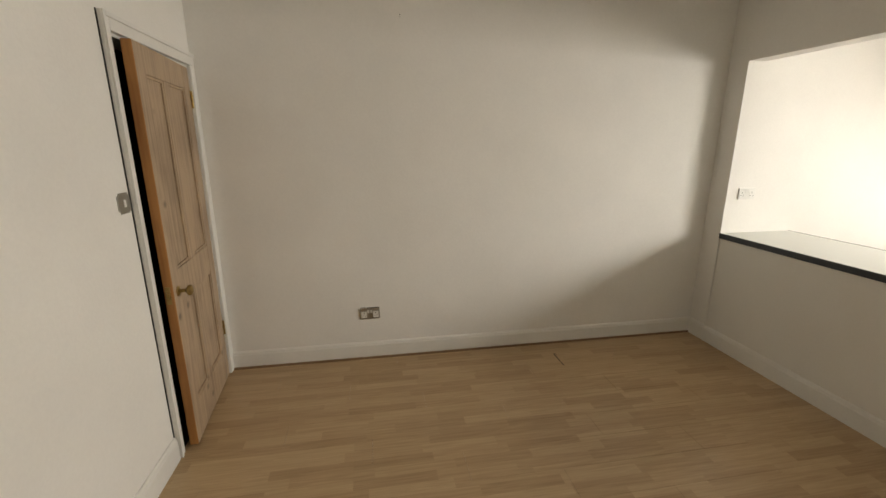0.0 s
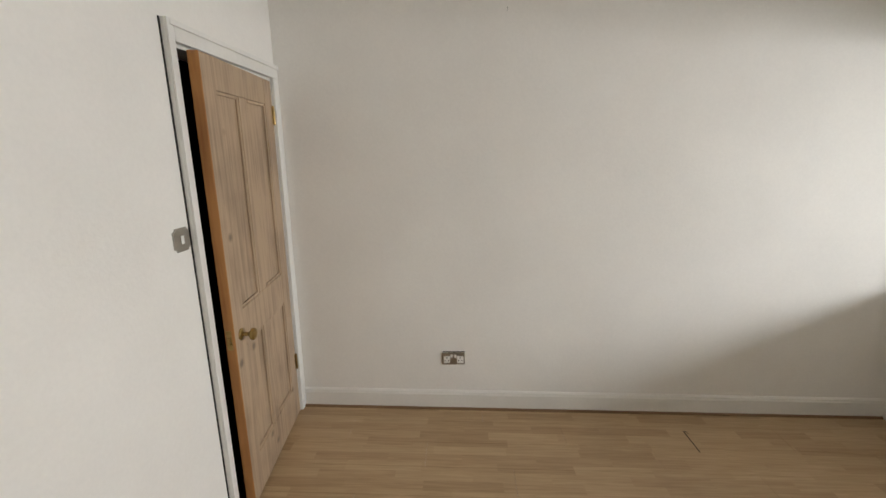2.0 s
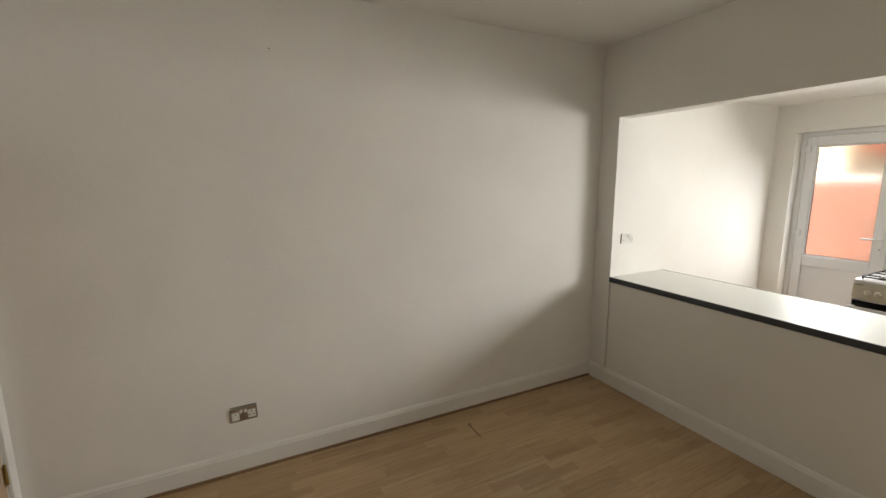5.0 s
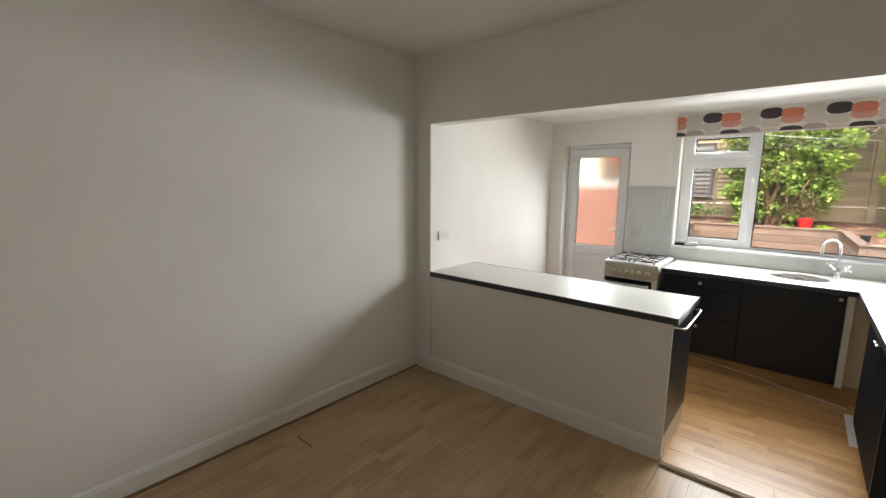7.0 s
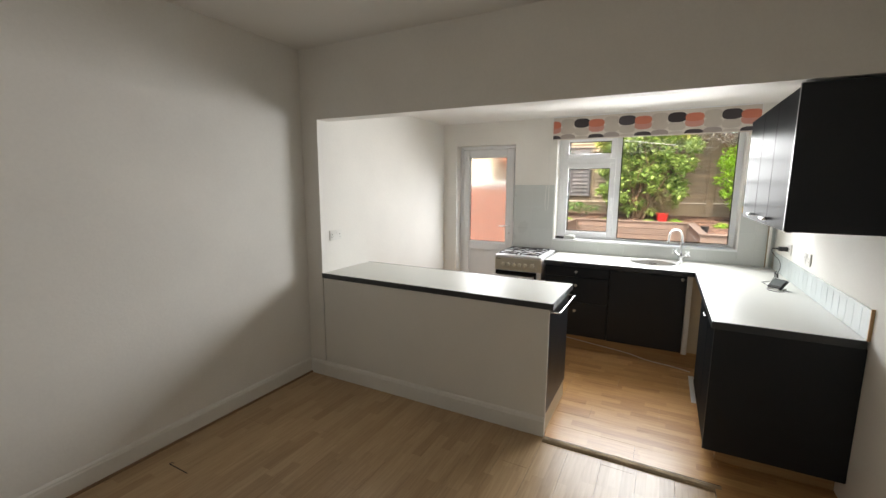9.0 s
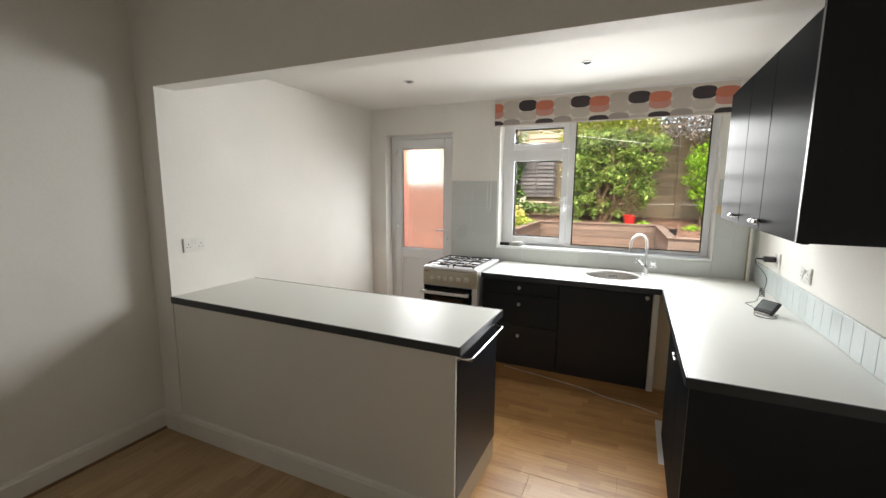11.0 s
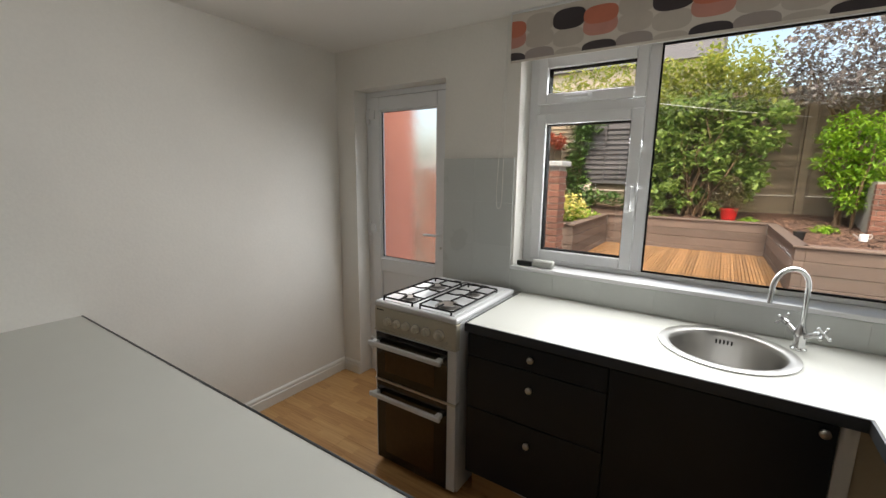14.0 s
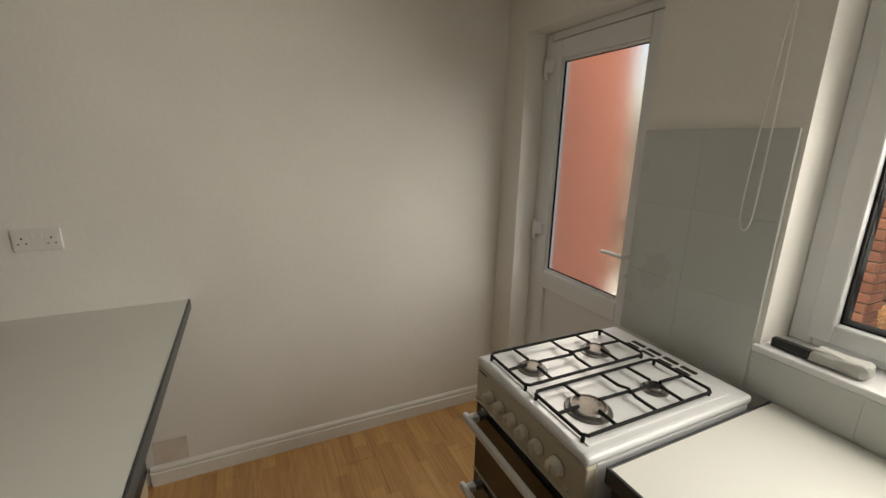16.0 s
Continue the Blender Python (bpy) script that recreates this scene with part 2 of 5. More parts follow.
def leafy(name, color, alt, through_light=0.35, rough=0.45):
    m, n, l, p = mat_new(name)
    geo = n.new("ShaderNodeNewGeometry")
    ramp = n.new("ShaderNodeValToRGB")
    ramp.color_ramp.elements[0].color, ramp.color_ramp.elements[1].color = (*color, 1), (*alt, 1)
    l.new(geo.outputs["Random Per Island"], ramp.inputs[0])
    l.new(ramp.outputs[0], p.inputs["Base Color"])
    p.inputs["Roughness"].default_value = rough
    tl, mx = n.new("ShaderNodeBsdfTranslucent"), n.new("ShaderNodeMixShader")
    l.new(ramp.outputs[0], tl.inputs[0])
    mx.inputs[0].default_value = through_light
    l.new(p.outputs[0], mx.inputs[1])
    l.new(tl.outputs[0], mx.inputs[2])
    l.new(mx.outputs[0], n["Material Output"].inputs[0])
    return m


M_WALL = shade("wall_paint", (0.82, 0.80, 0.755), 0.6, var=0.045, scale=2.2, fine=75, bump=0.065, spec=0.35)
M_CEIL = shade("ceiling_paint", (0.82, 0.80, 0.765), 0.75, var=0.02, scale=1.2, fine=110, bump=0.05, spec=0.3)
M_GLOSS = shade("white_gloss_wood", (0.78, 0.765, 0.72), 0.35, var=0.05, scale=4, fine=50, bump=0.05)
M_PANEL = shade("white_painted_board", (0.78, 0.76, 0.71), 0.45, var=0.03, scale=2.5, fine=70, bump=0.03)
M_PINE = pine("stripped_pine", (0.45, 0.325, 0.215), (0.28, 0.195, 0.13))
M_PINE_EDGE = pine("orange_pine_edge", (0.42, 0.19, 0.055), (0.28, 0.11, 0.03))
M_LAM = boards("oak_laminate", (0.46, 0.315, 0.175), (0.33, 0.21, 0.105), (0.58, 0.41, 0.24), 0.065, 0.41, True, 0.31)
M_KFLOOR = boards("honey_oak_floor", (0.55, 0.305, 0.12), (0.38, 0.185, 0.065), (0.68, 0.42, 0.19), 0.065, 0.31, False, 0.3, 1.0)
M_PLINTH = pine("plinth_wood", (0.50, 0.31, 0.14), (0.40, 0.22, 0.09), "y")
M_WORK = shade("worktop_laminate", (0.68, 0.685, 0.64), 0.40, var=0.025, scale=5, fine=420, bump=0.015, spec=0.35)
M_EDGE = shade("worktop_edge", (0.035, 0.04, 0.045), 0.35, var=0.1, scale=6, fine=80, bump=0.02)
M_UNIT = shade("charcoal_unit", (0.015, 0.018, 0.023), 0.36, var=0.12, scale=3, fine=90, bump=0.02, rough_var=0.05, spec=0.3)
M_UNIT_GLOSS = shade("charcoal_gloss_door", (0.016, 0.018, 0.02), 0.29, var=0.1, scale=3, fine=90, bump=0.008, rough_var=0.03, spec=0.03)
M_UNIT_GLOSS.node_tree.nodes["Principled BSDF"].inputs["IOR"].default_value = 1.11
M_CREAM = shade("cream_filler_board", (0.62, 0.53, 0.38), 0.5, var=0.05, scale=5, fine=60)
M_UPVC = shade("white_upvc", (0.80, 0.81, 0.82), 0.42, var=0.02, scale=4, fine=40, bump=0.01)
M_TILE = shade("painted_tile", (0.56, 0.58, 0.565), 0.3, var=0.03, scale=3, fine=50, bump=0.02, obj_rand=0.02)
M_TILE_BLUE = shade("pale_blue_tile", (0.62, 0.68, 0.68), 0.22, var=0.04, scale=5, fine=50, bump=0.02, obj_rand=0.05)
M_GROUT = shade("grout", (0.52, 0.52, 0.49), 0.8, var=0.08)
M_CHROME = shade("chrome", (0.70, 0.71, 0.72), 0.17, metal=1, var=0.03, bump=0.0, rough_var=0.04)
M_STEEL = shade("brushed_steel", (0.52, 0.51, 0.49), 0.38, metal=1, var=0.04, scale=8, fine=200, bump=0.006, stretch=(1, 6, 1))
M_NICKEL = shade("satin_nickel_plate", (0.42, 0.40, 0.36), 0.32, metal=1, var=0.08, scale=20, fine=150, bump=0.02)
M_BRASS = shade("aged_brass", (0.36, 0.25, 0.10), 0.3, metal=1, var=0.2, scale=30, fine=120, bump=0.03)
M_IRON = shade("cast_iron", (0.009, 0.009, 0.010), 0.7, spec=0.25, var=0.15, scale=20, fine=200, bump=0.15)
M_ENAMEL = shade("white_enamel", (0.72, 0.73, 0.74), 0.22, var=0.03, scale=6, fine=60, bump=0.01)
M_COOKER = shade("cream_cooker_panel", (0.53, 0.49, 0.39), 0.35, var=0.04, scale=6, fine=60, bump=0.01)
M_OVEN = shade("oven_glass", (0.012, 0.009, 0.007), 0.07, var=0.2, scale=6, fine=60, bump=0.0, rough_var=0.03)
M_OVENIN = shade("oven_window", (0.05, 0.024, 0.01), 0.08, var=0.25, scale=5, fine=40, bump=0.0, rough_var=0.03)
M_BURNER = shade("burner_alloy", (0.20, 0.19, 0.18), 0.4, metal=0.8, var=0.15, scale=40, fine=200)
M_CAP = shade("stained_burner_cap", (0.24, 0.205, 0.175), 0.45, metal=0.4, var=0.3, scale=50, fine=200, bump=0.05)
M_BLACK = shade("black_plastic", (0.014, 0.014, 0.015), 0.35, var=0.1, bump=0.01)
M_GASKET = shade("dull_rubber", (0.012, 0.012, 0.013), 0.85, var=0.1, bump=0.01, spec=0.15)
M_COOKER_KNOB = shade("cream_knob", (0.66, 0.62, 0.52), 0.28, var=0.04, scale=30, bump=0.01)
M_BARE = shade("bare_plaster", (0.70, 0.62, 0.54), 0.8, var=0.12, scale=14, fine=80, bump=0.1)
M_WHITEP = shade("white_plastic", (0.78, 0.77, 0.73), 0.3, var=0.03, bump=0.01)
# near-black; also puts the hall's darkness and the moulding gap's shade into colour
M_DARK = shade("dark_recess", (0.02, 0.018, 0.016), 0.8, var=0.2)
M_SCREEN = shade("lcd_screen", (0.17, 0.19, 0.19), 0.1, var=0.1, bump=0)
M_GLASS, M_FROST = clear_glass("window_glass"), frosted_glass("frosted_glass")
M_FABRIC = shade("blind_fabric", (0.66, 0.61, 0.55), 0.85, var=0.03, scale=10, fine=500, bump=0.12)
M_P_DARK = shade("print_charcoal", (0.055, 0.045, 0.05), 0.85, var=0.08, scale=20, fine=500, bump=0.1)
M_P_ORANGE = shade("print_orange", (0.58, 0.19, 0.12), 0.85, var=0.06, scale=20, fine=500, bump=0.1)
M_P_PINK = shade("print_coral", (0.56, 0.27, 0.22), 0.85, var=0.06, scale=20, fine=500, bump=0.1)
M_P_MAUVE = shade("print_mauve", (0.36, 0.31, 0.29), 0.85, var=0.05, scale=20, fine=500, bump=0.1)
M_P_PALE = shade("print_stone", (0.53, 0.475, 0.42), 0.85, var=0.05, scale=20, fine=500, bump=0.1)
M_WOODLT = pine("pale_batten", (0.66, 0.48, 0.24), (0.56, 0.38, 0.18), "y")
M_SLEEPER = shade("weathered_sleeper", (0.14, 0.098, 0.078), 0.8, var=0.3, scale=2.5, fine=30, bump=0.4, island=0.2, obj_rand=0.22, stretch=(1, 1, 6))
M_FENCE = shade("brown_fence", (0.24, 0.185, 0.125), 0.85, var=0.3, scale=2, fine=30, bump=0.4, obj_rand=0.2, stretch=(1, 1, 5))
M_FENCE_DK = shade("dark_painted_fence", (0.085, 0.08, 0.084), 0.75, var=0.25, scale=2, fine=30, bump=0.4, obj_rand=0.2, stretch=(1, 1, 5))
M_DECK = shade("wet_deck_slat", (0.27, 0.145, 0.065), 0.32, var=0.4, scale=3, fine=40, bump=0.3, island=0.4, stretch=(1, 5, 1))
M_SOIL = shade("bark_mulch", (0.07, 0.04, 0.028), 0.95, var=0.5, scale=8, fine=70, bump=1.0)
M_LAWN = shade("ground_earth", (0.10, 0.085, 0.06), 0.95, var=0.3, scale=0.6, fine=12, bump=0.5)
M_SALMON = shade("salmon_render", (0.66, 0.26, 0.175), 0.8, var=0.08, scale=2, fine=90, bump=0.25)
M_BRICK = shade("red_brick", (0.21, 0.092, 0.062), 0.85, var=0.2, scale=6, fine=70, bump=0.4, obj_rand=0.25)
M_MORTAR = shade("mortar", (0.34, 0.31, 0.27), 0.95, var=0.15, fine=90, bump=0.3)
M_COPING = shade("grey_coping", (0.42, 0.43, 0.42), 0.85, var=0.15, scale=6, fine=80, bump=0.3)
M_RENDER = shade("pale_house_render", (0.62, 0.52, 0.42), 0.85, var=0.1, scale=1, fine=20, bump=0.2)
M_SLATE = shade("roof_slate", (0.10, 0.095, 0.10), 0.7, var=0.2, scale=2, fine=20, bump=0.3)
M_POT = shade("red_plastic_pot", (0.62, 0.02, 0.02), 0.35, var=0.06, bump=0.02)
M_BARK = shade("stem_bark", (0.16, 0.10, 0.055), 0.9, var=0.3, scale=10, fine=80, bump=0.4)
L_BUSH = leafy("bush_leaf", (0.10, 0.20, 0.035), (0.40, 0.50, 0.14), 0.5)
M_BEAD = shade("brown_bead", (0.20, 0.115, 0.055), 0.5, var=0.1)
M_STRIP = shade("worn_threshold_metal", (0.34, 0.26, 0.17), 0.42, metal=0.7, var=0.35, scale=6, fine=80, bump=0.06)
M_CHIP = shade("bark_chip", (0.11, 0.058, 0.038), 0.9, var=0.3, scale=9, fine=60, bump=0.4, island=0.5)
L_GOLD = leafy("golden_leaf", (0.17, 0.24, 0.03), (0.42, 0.42, 0.07), 0.5)
L_LIME = leafy("lime_leaf", (0.14, 0.32, 0.02), (0.34, 0.52, 0.04), 0.45)
L_PURPLE = leafy("grey_purple_leaf", (0.13, 0.10, 0.095), (0.36, 0.33, 0.31), 0.3)
L_IVY = leafy("ivy_leaf", (0.03, 0.085, 0.018), (0.11, 0.21, 0.04), 0.2)
L_RED = leafy("red_vine_leaf", (0.32, 0.04, 0.03), (0.45, 0.12, 0.05), 0.4)
L_FIR = leafy("dry_fir_needles", (0.10, 0.065, 0.03), (0.15, 0.13, 0.05), 0.1)
L_FLOWER = leafy("cream_flower", (0.66, 0.55, 0.12), (0.80, 0.74, 0.36), 0.4)


# ---- the large structure ----
def wall(name, mat, boxes, label):
    bm = bmesh.new()
    for b in boxes:
        box(bm, *b)
    ob = part(name, bm, mat)
    ORIGIN[ob] = Vector((0, 0, 0))
    return tagged(ob, label, "wall", kind="structure")


DY0, DY1, DZ = 2.43, 3.235, 2.047          # pine door opening
BY0, BY1, BZ = 2.188, 2.953, 2.130         # back door opening
VY0, VY1, VZ0, VZ1 = -0.022, 1.708, 1.035, 2.24  # window opening
wall("wall_north", M_WALL, [(-1.02, EX, NY, 3.42, -0.05, 2.82)], "warm white painted plaster wall")
wall_kn = wall("wall_kitchen_north", M_WALL, [(EX2, FX, KNY, 3.42, -0.05, 2.82)], "white painted plaster wall with scuffs by the floor")
wall("wall_south", M_WALL, [(-1.02, FX, -0.46, SY, -0.05, 2.82)], "warm white painted plaster wall")
wall("wall_west", M_WALL, [(-1.02, WX, -0.46, DY0, -0.05, 2.82), (-1.02, WX, DY1, 3.42, -0.05, 2.82), (-1.02, WX, DY0, DY1, DZ, 2.82)], "white painted wall around a panelled door")
beam = wall("wall_divider", M_WALL, [(EX, EX2, -0.46, 3.42, BEAM, 2.82), (EX, EX2, KNY, 3.42, -0.05, BEAM)], "white painted beam wall over a wide kitchen opening")
for v in beam.data.vertices:  # the old beam sags a little towards the south
    if abs(v.co.z - BEAM) < 1e-4 and v.co.y < 3:
        v.co.z = 2.142
wall_f = wall("wall_east", M_WALL, [
    (FX, FX2, -0.46, VY0, -0.05, 2.82), (FX, FX2, VY1, BY0, -0.05, 2.82), (FX, FX2, BY1, 3.42, -0.05, 2.82),
    (FX, FX2, VY0, VY1, -0.05, VZ0), (FX, FX2, VY0, VY1, VZ1, 2.82), (FX, FX2, BY0, BY1, BZ, 2.82)], "white painted outer wall with window and back door")
tagged(part("ceiling", one_box(-1.02, EX, -0.46, 3.42, HD, 2.82), M_CEIL), "plain white dining ceiling", "ceiling", kind="structure")
ceil_k = tagged(part("ceiling_kitchen", one_box(EX2, FX, SY, KNY, HK, 2.6), M_CEIL), "plain white lower kitchen ceiling", "ceiling", kind="structure")
# unseen slab added over rooms and hall to keep daylight out
tagged(part("roof", one_box(-2.6, FX2, -0.5, 3.46, 2.82, 2.92), M_CEIL), "unseen slab added to close the rooms off from the sky", "roof", kind="structure")
# hall behind the pine door; its darkness is painted on as near-black colour
wall("wall_hall", M_DARK, [(-2.6, -2.5, -0.5, 3.46, -0.05, 2.82), (-2.5, -1.02, 3.42, 3.46, -0.05, 2.82), (-2.5, -1.02, 1.2, 1.3, -0.05, 2.82)], "hall wall behind the door, coloured near-black as if unlit")
tagged(part("floor_hall", one_box(-2.5, -1.0, 1.3, 3.42, -0.05, -0.012), M_DARK), "hall floor coloured near-black as if unlit", "floor", kind="structure")

SK = [(0, 0), (0.018, 0), (0.018, 0.105), (0.014, 0.113), (0.014, 0.12), (0.006, 0.13), (0, 0.13)]
SKK = [(0, 0), (0.016, 0), (0.016, 0.064), (0.011, 0.069), (0.014, 0.077), (0.012, 0.089), (0.004, 0.098), (0, 0.098)]


def skirting(name, prof, p0, p1, out, label="white gloss painted skirting board"):
    ob = part(name, extrude_profile(bmesh.new(), prof, p0, p1, out), M_GLOSS)
    return tagged(ob, label, "skirting", kind="structure")


skirting("baseboard_north", SK, (WX, NY, 0), (EX, NY, 0), (0, -1, 0))
skirting("baseboard_nib", SK, (EX, KNY + 0.0, 0), (EX, NY - 0.018, 0), (-1, 0, 0))
skirting("baseboard_peninsula", SK, (EX, 1.207, 0), (EX, KNY - 0.004, 0), (-1, 0, 0))
skirting("baseboard_west", SK, (WX, SY, 0), (WX, 2.381, 0), (1, 0, 0))
skirting("baseboard_south", SK, (WX, SY, 0), (EX, SY, 0), (0, 1, 0))
skirting("baseboard_kitchen", SKK, (3.24, KNY, KF), (FX, KNY, KF), (0, -1, 0), "white skirting board with moulded top and scuffs")
skirting("baseboard_kitchen_return", SKK, (FX, BY1, KF), (FX, KNY - 0.016, KF), (-1, 0, 0))
bead = [(0, 0), (0.012, 0), (0.010, 0.008), (0.004, 0.013), (0, 0.014)]
tagged(part("trim_bead", extrude_profile(bmesh.new(), bead, (WX, NY - 0.018, 0), (EX, NY - 0.018, 0), (0, -1, 0)), M_BEAD), "thin brown beading between floor and skirting", "trim", kind="structure")


# ---- pine door, frame and furniture ----
def architrave():
    a = thing("door_frame", (WX, 2.8, 0), "white gloss painted door architrave and lining", "door frame", kind="structure")
    prof = 0.02
    part("jamb_moulding", box(one_box(WX, WX + prof, 2.388, 2.436, 0, 2.117, 0.004), WX + prof, WX + 0.028, 2.388, 2.404, 0, 2.117, 0.003), M_GLOSS, a)
    part("jamb_moulding", one_box(WX, WX + prof, 3.237, NY - 0.001, 0.0, 2.047, 0.004), M_GLOSS, a)
    part("head_moulding", box(one_box(WX, WX + prof, 2.4362, NY - 0.001, 2.0472, 2.117, 0.004), WX + prof, WX + 0.028, 2.4042, NY - 0.001, 2.096, 2.117, 0.003), M_GLOSS, a)
    part("lining", one_box(-1.02, WX - 0.001, 2.432, 2.446, 0, 2.045), M_GLOSS, a)
    part("lining", one_box(-1.02, WX - 0.001, 3.222, 3.233, 0, 2.045), M_GLOSS, a)
    part("lining", one_box(-1.02, WX - 0.001, 2.4462, 3.2218, 2.033, 2.045), M_GLOSS, a)
    # near-black strip laid on the wall paints the shade of the moulding's gap
    part("shadow_gap", one_box(WX, WX + 0.004, 2.382, 2.3875, 0.13, 2.117), M_DARK, a, "gap beside the moulding, its shade painted as a near-black strip")
    part("strike_plate", one_box(-0.94, -0.905, 2.446, 2.448, 0.84, 0.90), M_STEEL, a, "small steel strike plate")


architrave()


def pine_door():
    """Four-panelled leaf built closed along -y from its hinge, then swung a few degrees into the room."""
    d = thing("door_1", (0, 0, 0), "stripped pine four-panel door standing ajar", "door", kind="structure")
    W, T, Z0, Z1 = 0.746, 0.042, 0.008, 2.028
    stiles = [(0, 0.105), (0.345, 0.43), (W - 0.105, W)]
    rails = [(Z0, 0.22), (0.80, 0.97), (1.90, Z1)]
    for a, b in stiles:
        lo, hi = (Z0, Z1)
        if a == 0.345:
            for z0, z1 in ((0.2205, 0.7995), (0.9705, 1.8995)):
                part("muntin", one_box(-T, 0, -b, -a, z0, z1, 0.003), M_PINE, d)
            continue
        part("stile", one_box(-T, 0, -b, -a, lo, hi, 0.003), M_PINE_EDGE if a > 0.5 else M_PINE, d)
    part("stile_face", one_box(0.0002, 0.0012, -W + 0.003, -W + 0.105, Z0 + 0.003, Z1 - 0.003), M_PINE, d)
    for z0, z1 in rails:
        part("rail", one_box(-T, 0, -W + 0.1055, -0.1055, z0, z1, 0.003), M_PINE, d)
    for y0, y1 in ((-0.3445, -0.1055), (-W + 0.1055, -0.4305)):
        for z0, z1 in ((0.2205, 0.7995), (0.9705, 1.8995)):
            part("panel", one_box(-T + 0.012, -0.012, y0, y1, z0, z1), M_PINE, d)
            bm = bmesh.new()
            for g in ((y0, y0 + 0.014, z0, z1), (y1 - 0.014, y1, z0, z1), (y0 + 0.0142, y1 - 0.0142, z0, z0 + 0.014), (y0 + 0.0142, y1 - 0.0142, z1 - 0.014, z1)):
                box(bm, -0.0119, -0.003, *g, bevel=0.003)
            part("panel_moulding", bm, M_PINE, d)
    ky, kz = -W + 0.06, 0.868
    bm = lathe(bmesh.new(), [(0.027, 0), (0.027, 0.004), (0.022, 0.008), (0.010, 0.011), (0.009, 0.032), (0.016, 0.04), (0.026, 0.047), (0.028, 0.056), (0.024, 0.064), (0.010, 0.069)], (0.001, ky, kz), (1, 0, 0))
    part("knob", bm, M_BRASS, d, "worn brass door knob", smooth=True)
    part("latch_plate", one_box(-0.034, -0.012, -W - 0.0015, -W, 0.82, 0.91), M_BRASS, d, "dull brass latch plate")
    part("latch_bolt", one_box(-0.030, -0.016, -W - 0.011, -W - 0.0016, 0.855, 0.88, 0.003), M_BRASS, d)
    for z in (1.85, 0.36):
        bm = cyl(bmesh.new(), (0.004, 0.002, z - 0.05), (0.004, 0.002, z + 0.05), 0.006, seg=12)
        box(bm, -0.002, 0.0005, -0.02, 0.004, z - 0.05, z + 0.05)
        part("hinge", bm, M_BRASS, d, "tarnished butt hinge")
    d.matrix_world = pose(WX + 0.006, 3.221, 0, 0, 0, 4.9)


pine_door()


# ---- sockets and switches ----
def double_socket(name, at, face, plate, insert, label, tilt=0.0, flat=True):
    """A two-gang socket, plate in its own x-z plane facing -y, turned to its wall."""
    s = thing(name, (0, 0, 0), label, "socket")
    bm = one_box(-0.073, 0.073, -0.009, 0, -0.043, 0.043, 0.003)
    part("plate", bm, plate, s)
    for sx in (-1, 1):
        part("outlet", one_box(sx * 0.043 - 0.02, sx * 0.043 + 0.02, -0.0105, -0.009, -0.03, 0.018, 0.0005), insert, s)
        bm = bmesh.new()
        box(bm, sx * 0.043 - 0.002, sx * 0.043 + 0.002, -0.0108, -0.0105, 0.002, 0.011)
        for dx in (-0.011, 0.011):
            box(bm, sx * 0.043 + dx - 0.0032, sx * 0.043 + dx + 0.0032, -0.0108, -0.0105, -0.016, -0.012)
        part("pin_hole", bm, M_DARK, s)
        part("switch_rocker", one_box(sx * 0.012 - 0.007, sx * 0.012 + 0.007, -0.013, -0.0105, 0.008, 0.03, 0.001), insert, s)
    for sx in (-0.06, 0.06):
        part("screw", cyl(bmesh.new(), (sx * 1.0, -0.009, 0), (sx, -0.0102, 0), 0.003, seg=10), M_STEEL, s)
    s.matrix_world = Matrix.Translation(at) @ pose(0, 0, 0, 0, 0, face) @ pose(0, 0, 0, 0, tilt, 0)
    return s


double_socket("wall_socket", (0.118, NY, 0.36), 0, M_NICKEL, M_WHITEP, "metal-plated double socket with white inserts low on the wall", -1.5)
part_gap = thing("wall_chip", (0.118, NY, 0.407), "chipped dark plaster edge above a socket", "wall damage")
part("chip", one_box(0.05, 0.19, NY - 0.001, NY - 0.0002, 0.403, 0.4075), M_DARK, part_gap)
double_socket("wall_socket", (3.030, KNY, 1.218), 0, M_WHITEP, M_WHITEP, "white plastic double socket above the peninsula worktop")
double_socket("wall_socket", (4.06, SY, 1.145), 180, M_WHITEP, M_WHITEP, "white plastic double socket above the tiled upstand")
double_socket("wall_socket", (4.575, SY, 1.148), 180, M_WHITEP, M_WHITEP, "white plastic double socket holding a black charger")


def light_switch():
    s = thing("light_switch", (WX, 2.330, 1.345), "brushed metal light switch with notched corners", "light switch")
    bm = bmesh.new()
    cut, h = 0.014, 0.044
    ring = [(-h + cut, -h), (h - cut, -h), (h - cut, -h + 0.006), (h, -h + cut), (h, h - cut), (h - cut, h - 0.006), (h - cut, h), (-h + cut, h), (-h + cut, h - 0.006), (-h, h - cut), (-h, -h + cut), (-h + cut, -h + 0.006)]
    vs = [bm.verts.new((WX, 2.330 + a, 1.345 + b)) for a, b in ring]
    f = bm.faces.new(vs)
    got = bmesh.ops.extrude_face_region(bm, geom=[f])
    bmesh.ops.translate(bm, verts=[v for v in got["geom"] if isinstance(v, bmesh.types.BMVert)], vec=(0.006, 0, 0))
    bmesh.ops.recalc_face_normals(bm, faces=bm.faces)
    part("plate", bm, M_NICKEL, s)
    part("rocker", one_box(WX + 0.006, WX + 0.010, 2.322, 2.338, 1.328, 1.36, 0.002), M_WHITEP, s, "white rocker")


light_switch()
nail = thing("wall_nail", (0.395, NY, 2.412), "small dark nail high in the wall", "nail")
